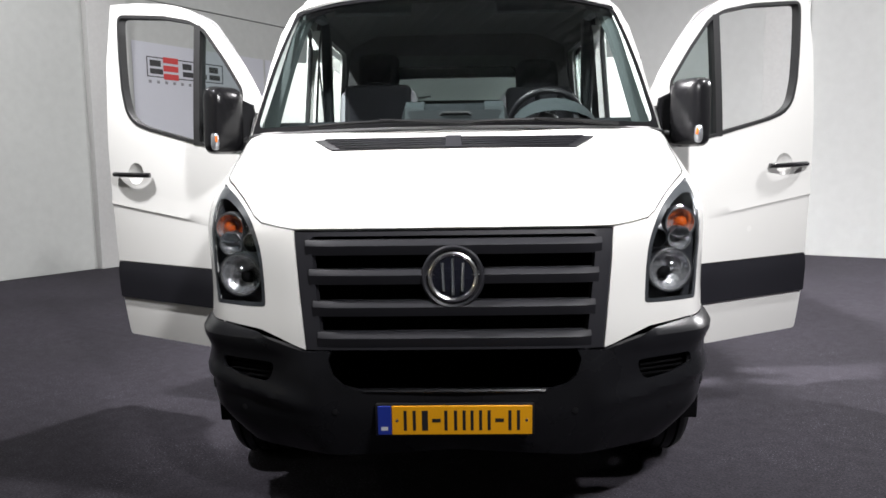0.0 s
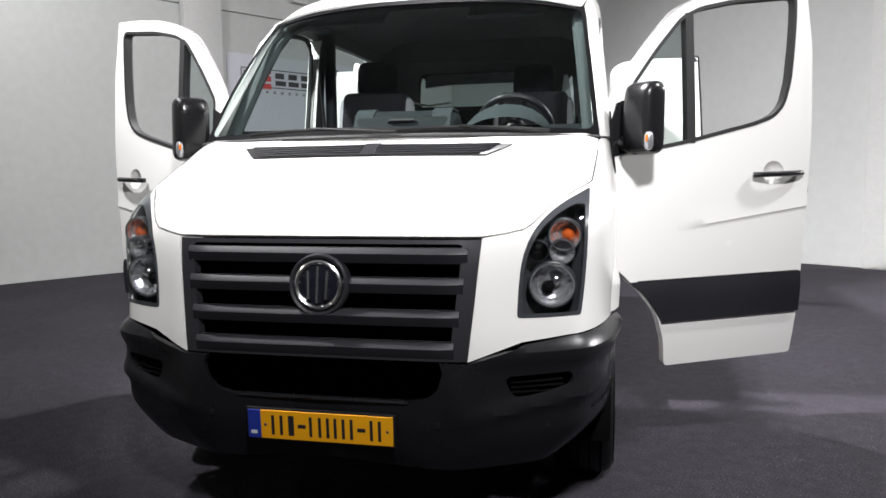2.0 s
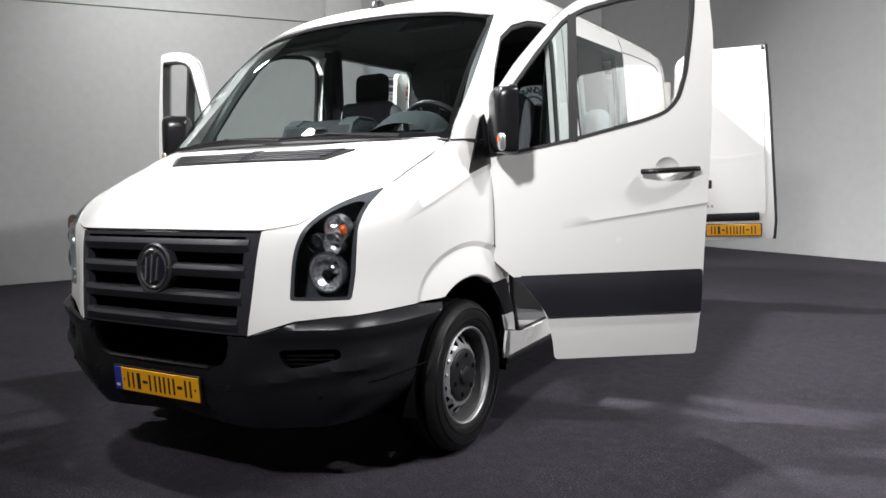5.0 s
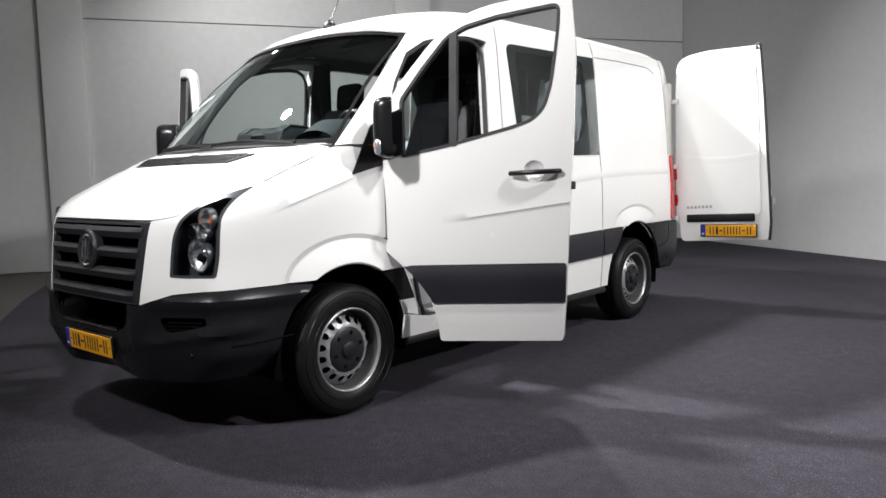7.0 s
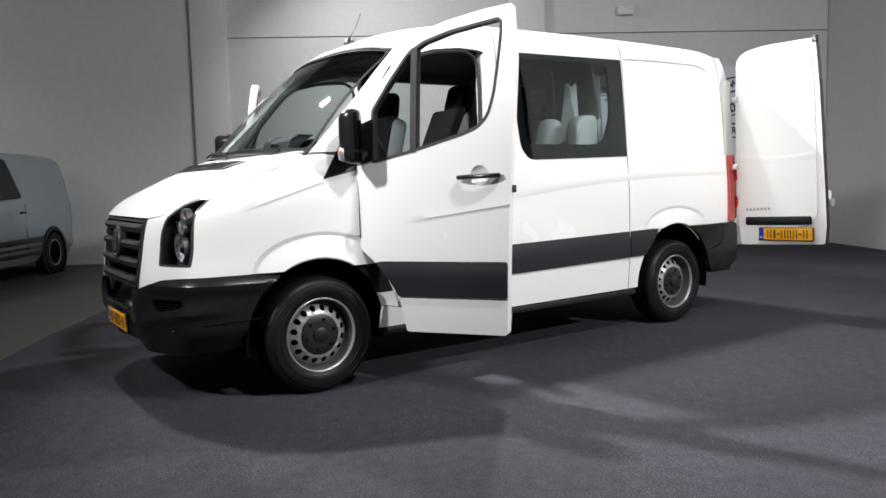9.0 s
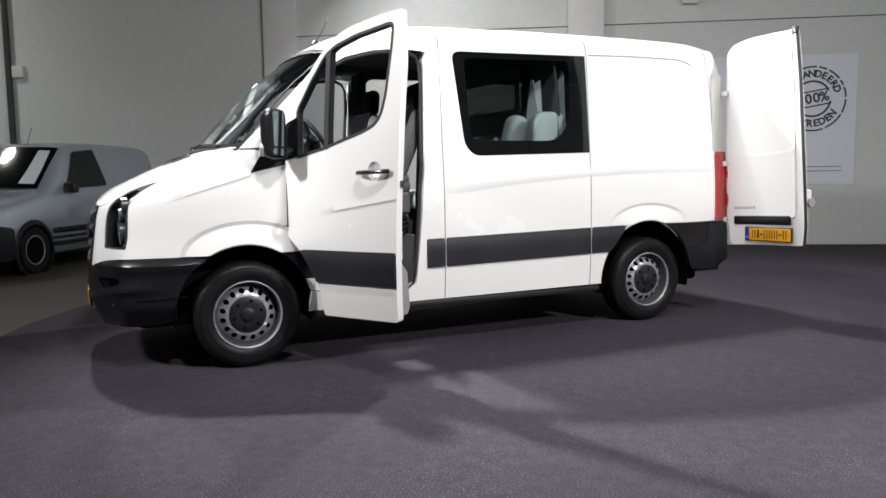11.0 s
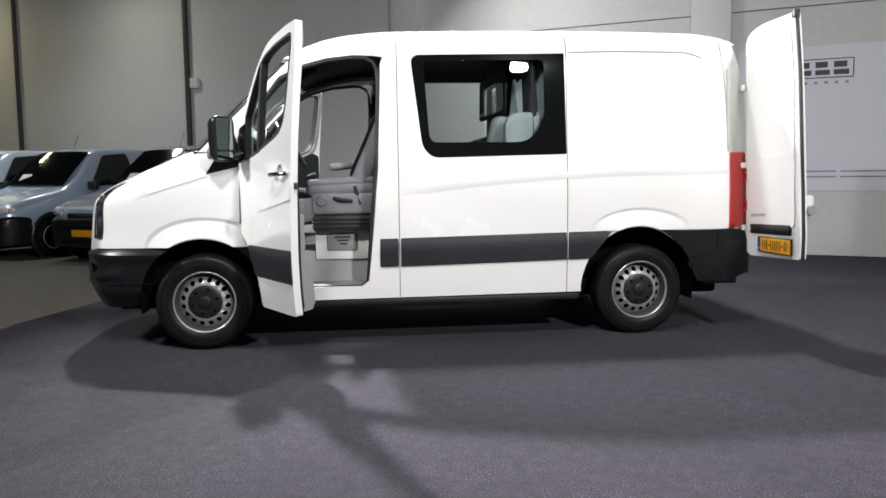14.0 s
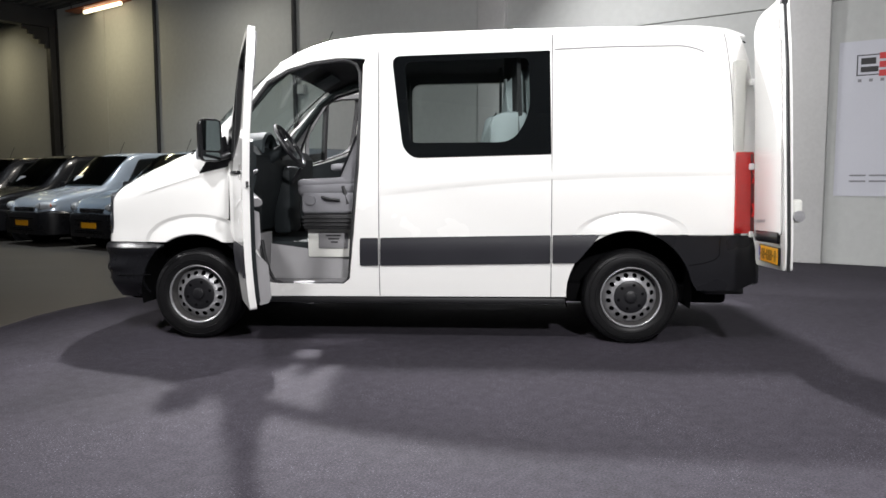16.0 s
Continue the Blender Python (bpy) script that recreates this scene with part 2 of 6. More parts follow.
def add_box(bm, lo, hi, bevel=0.0, seg=2, m=None):
    """A box between two corners, with rounded edges."""
    made = bmesh.ops.create_cube(bm, size=1.0)["verts"]
    lo, hi = Vector(lo), Vector(hi)
    for v in made:
        v.co = Vector([lo[i] + (v.co[i] + 0.5) * (hi[i] - lo[i]) for i in range(3)])
    if bevel:
        es = list({e for v in made for e in v.link_edges})
        got = bmesh.ops.bevel(bm, geom=es, offset=bevel, segments=seg, affect="EDGES", profile=0.5)
        made = list({v for f in got["faces"] for v in f.verts} | {v for v in made if v.is_valid})
    if m is not None:
        bmesh.ops.transform(bm, matrix=m, verts=made)
    return made


def box(lo, hi, bevel=0.0, seg=2, m=None):
    bm = bmesh.new()
    add_box(bm, lo, hi, bevel, seg, m)
    return bm


def lathe(profile, steps=40, axis="X", m=None, bm=None, close=False):
    """A turned body from (radius, along) pairs, round the axis."""
    bm = bm or bmesh.new()
    rings = []
    for r_, a_ in profile:
        ring = []
        for k in range(steps):
            w = 2 * math.pi * k / steps
            c_, s_ = r_ * math.cos(w), r_ * math.sin(w)
            p = {"X": (a_, c_, s_), "Y": (c_, a_, s_), "Z": (c_, s_, a_)}[axis]
            ring.append(bm.verts.new(m @ Vector(p) if m is not None else p))
        rings.append(ring)
    pairs = list(zip(rings, rings[1:])) + ([(rings[-1], rings[0])] if close else [])
    for a_, b_ in pairs:
        for k in range(steps):
            bm.faces.new((a_[k], a_[(k + 1) % steps], b_[(k + 1) % steps], b_[k]))
    if not close:
        for ring in (rings[0], rings[-1]):
            bm.faces.new(ring)
    bmesh.ops.recalc_face_normals(bm, faces=bm.faces)
    return bm


def add_tube(bm, pts, radius, sides=8, flat=1.0):
    """A rod along a line of points."""
    pts = [Vector(p) for p in pts]
    rings = []
    for i, p in enumerate(pts):
        d = (pts[min(i + 1, len(pts) - 1)] - pts[max(i - 1, 0)]).normalized()
        up = Vector((0, 0, 1)) if abs(d.z) < 0.9 else Vector((1, 0, 0))
        a_ = d.cross(up).normalized()
        b_ = a_.cross(d).normalized()
        rings.append([bm.verts.new(p + a_ * radius * math.cos(2 * math.pi * k / sides) + b_ * radius * flat * math.sin(2 * math.pi * k / sides)) for k in range(sides)])
    new_faces = []
    for r1, r2 in zip(rings, rings[1:]):
        for k in range(sides):
            new_faces.append(bm.faces.new((r1[k], r1[(k + 1) % sides], r2[(k + 1) % sides], r2[k])))
    new_faces += [bm.faces.new(rings[0][::-1]), bm.faces.new(rings[-1])]
    bmesh.ops.recalc_face_normals(bm, faces=new_faces)
    return bm


def tube(pts, radius, sides=8, flat=1.0):
    return add_tube(bmesh.new(), pts, radius, sides, flat)


def round_poly(pts, r, n_=5):
    """A polygon with its corners rounded; r is one radius or one for each corner."""
    out = []
    k = len(pts)
    for i in range(k):
        p0, p1, p2 = Vector(pts[i - 1]), Vector(pts[i]), Vector(pts[(i + 1) % k])
        rad = r[i] if isinstance(r, (list, tuple)) else r
        a_, b_ = (p0 - p1), (p2 - p1)
        if rad <= 0:
            out.append(tuple(p1))
            continue
        d = min(rad, a_.length * 0.48, b_.length * 0.48)
        s_, e_ = p1 + a_.normalized() * d, p1 + b_.normalized() * d
        for j in range(n_ + 1):
            t = j / n_
            out.append(tuple(s_.lerp(p1, t).lerp(p1.lerp(e_, t), t)))
    return out


def dense(poly, step):
    out = []
    for i, p in enumerate(poly):
        a_, b_ = Vector(p), Vector(poly[(i + 1) % len(poly)])
        k = max(1, int((b_ - a_).length / step))
        out += [tuple(a_.lerp(b_, j / k)) for j in range(k)]
    return out


def inside(poly, x, y):
    hit, j = False, len(poly) - 1
    for i in range(len(poly)):
        xi, yi = poly[i][:2]
        xj, yj = poly[j][:2]
        if (yi > y) != (yj > y) and x < (xj - xi) * (y - yi) / (yj - yi) + xi:
            hit = not hit
        j = i
    return hit


def fill2d(outline, holes=(), step=0.06):
    """Triangles of a flat outline with holes, with points inside at even steps."""
    loops = [dense(outline, step)] + [dense(h, step) for h in holes]
    verts, edges = [], []
    for lp in loops:
        k = len(verts)
        verts += [Vector(p) for p in lp]
        edges += [(k + i, k + (i + 1) % len(lp)) for i in range(len(lp))]
    xs_, ys_ = [p[0] for p in loops[0]], [p[1] for p in loops[0]]
    edge_pts = np.array([tuple(v) for v in verts])
    for i in range(int((max(xs_) - min(xs_)) / step) + 1):
        for j in range(int((max(ys_) - min(ys_)) / step) + 1):
            x, y = min(xs_) + (i + 0.5) * step, min(ys_) + (j + 0.5) * step
            if inside(loops[0], x, y) and not any(inside(h, x, y) for h in loops[1:]):
                if np.min((edge_pts[:, 0] - x) ** 2 + (edge_pts[:, 1] - y) ** 2) > (0.45 * step) ** 2:
                    verts.append(Vector((x, y)))
    vs, _, fs, *_ = delaunay_2d_cdt(verts, edges, [], 0, 1e-6)
    keep = []
    for f in fs:
        cx, cy = sum(vs[i][0] for i in f) / 3, sum(vs[i][1] for i in f) / 3
        if inside(loops[0], cx, cy) and not any(inside(h, cx, cy) for h in loops[1:]):
            keep.append(f)
    return vs, keep


def skin(name, mat, parent, outline, holes, shape, out, thick=0.012, step=0.06, label="", smooth=35.0):
    """A curved sheet: a flat outline with holes, bent by shape(a, b), made thick away from the side out."""
    vs, fs = fill2d(outline, holes, step)
    bm = bmesh.new()
    bv = [bm.verts.new(shape(*v)) for v in vs]
    bm.verts.index_update()
    for f in fs:
        try:
            bm.faces.new([bv[i] for i in f])
        except ValueError:
            pass
    loose = [v for v in bm.verts if not v.link_faces]
    bmesh.ops.delete(bm, geom=loose, context="VERTS")
    bmesh.ops.recalc_face_normals(bm, faces=bm.faces)
    bm.normal_update()
    total = sum((f.normal * f.calc_area() for f in bm.faces), Vector())
    if total.dot(Vector(out)) < 0:
        bmesh.ops.reverse_faces(bm, faces=bm.faces)
    if thick:
        bm.normal_update()
        front = list(bm.faces)
        back = {v: bm.verts.new(v.co - v.normal * thick) for v in list(bm.verts)}
        rim = [e for e in bm.edges if len(e.link_faces) == 1]
        for f in front:
            bm.faces.new([back[v] for v in reversed(f.verts)])
        for e in rim:
            f = e.link_faces[0]
            a_, b_ = e.verts
            i = list(f.verts).index(a_)
            if f.verts[(i + 1) % len(f.verts)] != b_:
                a_, b_ = b_, a_
            bm.faces.new((b_, a_, back[a_], back[b_]))
    return part(name, bm, mat, parent, label, None, smooth)


def loft(rows, closed=False, cap=False):
    """A sheet through rows of points."""
    bm = bmesh.new()
    vv = [[bm.verts.new(p) for p in row] for row in rows]
    for r1, r2 in zip(vv, vv[1:]):
        k = len(r1)
        for i in range(k if closed else k - 1):
            bm.faces.new((r1[i], r1[(i + 1) % k], r2[(i + 1) % k], r2[i]))
    if cap:
        bm.faces.new(vv[0])
        bm.faces.new(vv[-1])
    bmesh.ops.recalc_face_normals(bm, faces=bm.faces)
    return bm


def sheet(rows, thick, out):
    """A lofted sheet with thickness, away from the side out."""
    bm = loft(rows)
    bm.normal_update()
    total = sum((f.normal * f.calc_area() for f in bm.faces), Vector())
    if total.dot(Vector(out)) < 0:
        bmesh.ops.reverse_faces(bm, faces=bm.faces)
    bmesh.ops.solidify(bm, geom=bm.faces[:], thickness=thick)
    bmesh.ops.recalc_face_normals(bm, faces=bm.faces)
    return bm


# ---- the hall, turned against the van's axis ----
ROOM = pose(0, 0, 0, 0, 0, -31.5)
WX, NY, TOP = -8.0, 9.3, 6.3


def structure(name, bm, mat, label, category, m=ROOM, smooth=None):
    ob = finish(bm, name, mat, None, "", m, smooth)
    return tagged(ob, label, category, "", "structure")


structure("ground", box((-9, -30, -0.3), (16, 20, -0.006)), CONCRETE, "worn brown-grey concrete hall floor", "floor")
edge = [(WX + 0.01, -1.3), (-5.1, -1.29), (-3.7, -1.2), (-1.9, -1.2), (-1.0, -1.14), (-0.3, -0.98), (0.15, -0.86), (0.55, -0.67), (0.97, -0.38), (1.6, -0.1), (2.4, 0.05), (4.5, 0.1), (10, 0.2), (10, NY - 0.01), (WX + 0.01, NY - 0.01)]
bm = bmesh.new()
lower = [bm.verts.new((x, y, -0.006)) for x, y in edge]
upper = [bm.verts.new((x, y, 0.0)) for x, y in edge]
bm.faces.new(upper)
for i in range(len(edge)):
    bm.faces.new((lower[i], lower[(i + 1) % len(edge)], upper[(i + 1) % len(edge)], upper[i]))
bmesh.ops.recalc_face_normals(bm, faces=bm.faces)
structure("carpet", bm, CARPET, "charcoal show carpet laid over the concrete", "carpet")
bm = bmesh.new()
prof = []
for k in range(100):
    a = -9 + 0.25 * k
    prof += [(a, TOP), (a + 0.10, TOP), (a + 0.13, TOP + 0.05), (a + 0.22, TOP + 0.05)]
prof.append((16.0, TOP))
low_ = [[bm.verts.new((a, y, z)) for a, z in prof] for y in (-30, 20)]
top_ = [[bm.verts.new((a, y, TOP + 0.2)) for a in (-9, 16)] for y in (-30, 20)]
for a, b, c, d in zip(low_[0], low_[0][1:], low_[1][1:], low_[1]):
    bm.faces.new((a, b, c, d))
bm.faces.new((top_[0][0], top_[0][1], top_[1][1], top_[1][0]))
bm.faces.new((low_[0][0], low_[1][0], top_[1][0], top_[0][0]))
bm.faces.new((low_[0][-1], low_[1][-1], top_[1][1], top_[0][1]))
bm.faces.new(low_[0] + top_[0][::-1])
bm.faces.new(low_[1] + top_[1][::-1])
bmesh.ops.recalc_face_normals(bm, faces=bm.faces)
structure("ceiling", bm, CEILING, "dark ribbed steel hall roof", "ceiling")
wall_west = structure("wall_west", box((WX - 0.3, -30, 0), (WX - 0.03, NY + 0.3, TOP)), JOINT, "pale grey painted concrete panel wall", "wall")
structure("wall_north", box((WX - 0.3, NY, 0), (1.3, NY + 0.3, TOP)), WALL_LOW, "smooth pale grey painted wall", "wall")
structure("wall_return", box((1.0, NY + 0.3, 0), (1.3, 20, TOP)), WALL, "pale grey hall wall", "wall")
structure("wall_far", box((1.0, 20, 0), (16, 20.3, TOP)), WALL, "pale grey hall wall", "wall")
structure("wall_east", box((15.7, -30, 0), (16, 20, TOP)), WALL, "pale grey hall wall", "wall")
structure("wall_south", box((WX, -30, 0), (15.7, -29.7, TOP)), WALL, "pale grey hall wall", "wall")
cuts = [NY, 4.25, -0.9, -6.28, -11.5, -13.95, -16.7, -22.0, -29.7]
for hi, lo in zip(cuts, cuts[1:]):
    for za, zb in ((0.0, 3.645), (3.66, TOP)) if hi > -0.9 else ((0.0, TOP),):
        part("panel", box((WX - 0.03, lo + 0.008, za), (WX, hi - 0.008, zb), 0.004, 1), WALL, wall_west, "", None, None)
for s_, w_ in ((-1.45, 0.57), (3.78, 0.58)):
    part("pilaster", box((WX - 0.02, s_, 0), (WX + 0.10, s_ + w_, TOP - 0.01), 0.012), PILLAR, wall_west)
structure("pilaster_north", box((-0.75, NY - 0.12, 0), (-0.2, NY + 0.01, TOP - 0.01), 0.012), PILLAR, "narrow painted wall pilaster", "pilaster")
structure("downpipe", tube([(WX + 0.07, -6.28, 0.0), (WX + 0.07, -6.28, TOP - 0.01)], 0.055, 12), IRON, "dark steel downpipe on the wall", "pipe", smooth=40)
for s_, r_ in ((-11.5, 0.05),):
    structure("conduit", tube([(WX + 0.05, s_, 0.0), (WX + 0.05, s_, TOP - 0.01)], r_, 10), IRON, "dark steel conduit on the wall", "pipe", smooth=40)
bm = box((WX + 0.02, -16.82, 0), (WX + 0.20, -16.58, TOP - 0.01), 0.01)
add_box(bm, (WX + 0.01, -16.95, 0), (WX + 0.035, -16.45, TOP - 0.01))
for k in range(5):
    add_box(bm, (WX + 0.1, -16.74, TOP - 1.15 + 0.12 * k), (WX + 0.3 + 0.16 * k, -16.66, TOP - 1.02 + 0.12 * k))
structure("steel_column", bm, IRON, "dark steel portal column with a knee brace", "column")
structure("steel_beam", box((WX + 0.02, -16.85, TOP - 0.55), (15, -16.55, TOP - 0.02), 0.01), IRON, "dark steel roof beam", "beam")

# ---- the van: shape curves ----


def smooth_curve(xs_, ys_):
    """A monotone cubic through points: a function of x."""
    xs_, ys_ = np.array(xs_, float), np.array(ys_, float)
    h = np.diff(xs_)
    d = np.diff(ys_) / h
    m_ = np.concatenate([[d[0]], np.where(d[1:] * d[:-1] > 0, 2 * d[1:] * d[:-1] / np.where(d[1:] + d[:-1] == 0, 1, d[1:] + d[:-1]), 0), [d[-1]]])

    def at(x):
        x = min(max(x, xs_[0]), xs_[-1])
        i = min(int(np.searchsorted(xs_, x, side="right")) - 1, len(h) - 1)
        t = (x - xs_[i]) / h[i]
        return float((2 * t**3 - 3 * t**2 + 1) * ys_[i] + (t**3 - 2 * t**2 + t) * h[i] * m_[i] + (3 * t**2 - 2 * t**3) * ys_[i + 1] + (t**3 - t**2) * h[i] * m_[i + 1])

    return at


PLAN = [(0, 0.083), (0.13, 0.083), (0.26, 0.084), (0.40, 0.088), (0.47, 0.095), (0.53, 0.112), (0.60, 0.146), (0.70, 0.196), (0.78, 0.237), (0.84, 0.281), (0.89, 0.37), (0.92, 0.47), (0.942, 0.6), (0.958, 0.8), (0.966, 1.0), (0.968, 1.3), (0.968, 1.7)]
arc = [0.0]
for (xa, ya), (xb, yb) in zip(PLAN, PLAN[1:]):
    arc.append(arc[-1] + math.hypot(xb - xa, yb - ya))
plan_x, plan_y = smooth_curve(arc, [p[0] for p in PLAN]), smooth_curve(arc, [p[1] for p in PLAN])
s_fine = np.linspace(0, arc[-1], 600)
x_fine, y_fine = np.array([plan_x(s) for s in s_fine]), np.array([plan_y(s) for s in s_fine])
SWEEP_Z = [0.25, 0.60, 0.7, 0.8, 0.95, 1.055, 1.10, 1.15, 1.21, 1.26, 1.30, 1.334, 1.371, 1.40, 1.425, 1.45]
SWEEP_Y = [0.0, 0.0, 0.004, 0.014, 0.032, 0.055, 0.088, 0.15, 0.265, 0.37, 0.455, 0.54, 0.62, 0.70, 0.78, 0.87]
sweep = smooth_curve(SWEEP_Z, SWEEP_Y)
z_fine = np.linspace(0.25, 1.45, 400)
sw_fine = np.array([sweep(z) for z in z_fine])
w_fine = np.concatenate([[0], np.cumsum(np.hypot(np.diff(z_fine), np.diff(sw_fine)))])
side_x = smooth_curve([0.25, 0.45, 0.6, 0.8, 1.1, 1.25, 1.4, 1.75, 2.1, 2.2, 2.25, 2.3], [0.94, 0.957, 0.966, 0.968, 0.965, 0.956, 0.942, 0.918, 0.89, 0.872, 0.85, 0.80])


# the plan's corners grow squarer towards the top of the wings
square_up = smooth_curve([0.25, 0.82, 1.0, 1.22, 1.32, 1.45], [1.0, 1.0, 0.86, 0.64, 0.60, 0.44])
FRONT_Y = PLAN[0][1]


def plan_at(a, z):
    return FRONT_Y + (plan_y(a) - FRONT_Y) * square_up(z)


def wz(z):
    return float(np.interp(z, z_fine, w_fine))


def sx(x, z):
    return math.copysign(float(np.interp(abs(x) * 0.968 / side_x(z), x_fine, s_fine)), x)


def sy(y, z):
    return float(np.interp(FRONT_Y + (y - sweep(z) - FRONT_Y) / square_up(z), y_fine, s_fine))


def fx(x, z):
    return (sx(x, z), wz(z))


def fy(y, z):
    return (sy(y, z), wz(z))


def nose(s, w, lift=0.0):
    """The van's front and wings: along the plan line and up over the bonnet."""
    z, a = float(np.interp(w, w_fine, z_fine)), abs(s)
    dx, dy = plan_x(a + 0.01) - plan_x(max(0, a - 0.01)), plan_at(a + 0.01, z) - plan_at(max(0, a - 0.01), z)
    k = math.hypot(dx, dy) or 1
    dz = 0.004
    slope = (sweep(min(z + dz, 1.449)) - sweep(z - dz) + plan_at(a, min(z + dz, 1.449)) - plan_at(a, z - dz)) / (2 * dz)
    n_ = Vector((dy / k, -dx / k, slope * dx / k)).normalized()
    p = Vector((plan_x(a) * side_x(z) / 0.968, plan_at(a, z) + sweep(z), z)) + n_ * lift
    return Vector((math.copysign(p.x, s) if s else p.x, p.y, p.z))


def lifted(d):
    return lambda s, w: nose(s, w, d)


def mirrored(poly):
    return [(-a, b) for a, b in reversed(poly)]


def flank(side, lift=0.0):
    """The van's long side behind the cab doors: along y and up."""

    def at(y, z):
        back = 1 - 0.03 * max(0, (y - 4.75) / 0.35) ** 2
        return Vector((side * (side_x(z) * back + lift), y, z))

    return at

def grow(poly, d):
    """The polygon moved outwards, or inwards with a negative d."""
    out, k = [], len(poly)
    area = sum(poly[i - 1][0] * poly[i][1] - poly[i][0] * poly[i - 1][1] for i in range(k))
    for i in range(k):
        a, b = Vector(poly[i - 1]), Vector(poly[(i + 1) % k])
        t = (b - a).normalized()
        n_ = Vector((t.y, -t.x)) * (1 if area > 0 else -1)
        out.append(tuple(Vector(poly[i]) + n_ * d))
    return out


VAN = thing("panel_van", "white crew panel van with open doors and dark bumpers", "van")
SIDES = (1, -1)


def arch(cy, cz, rf, rr, rz, a0, a1, n_=22):
    """Points round a wheel arch, from front to back."""
    out = []
    for i in range(n_ + 1):
        a = radians(a0 + (a1 - a0) * i / n_)
        out.append((cy - (rf if math.cos(a) > 0 else rr) * math.cos(a), cz + rz * math.sin(a)))
    return out


FRONT_ARCH = dict(cy=1.0, cz=0.36, rf=0.44, rr=0.43, rz=0.440)
REAR_ARCH = dict(cy=4.235, cz=0.36, rf=0.452, rr=0.452, rz=0.473)

FRONT_LIP = [(1.0125 - 0.4075 * math.cos(math.pi * i / 26), 0.743 + 0.213 * math.sin(math.pi * i / 26)) for i in range(27)]
REAR_LIP = [(4.25 - 0.40 * math.cos(math.pi * i / 26), 0.806 + 0.172 * math.sin(math.pi * i / 26)) for i in range(27)]


def wing_end(z):
    """Rear edge of the wing's tail below the door hinge."""
    return float(np.interp(z, [0.742, 0.76, 0.81, 0.87, 0.915], [1.418, 1.412, 1.36, 1.308, 1.272]))


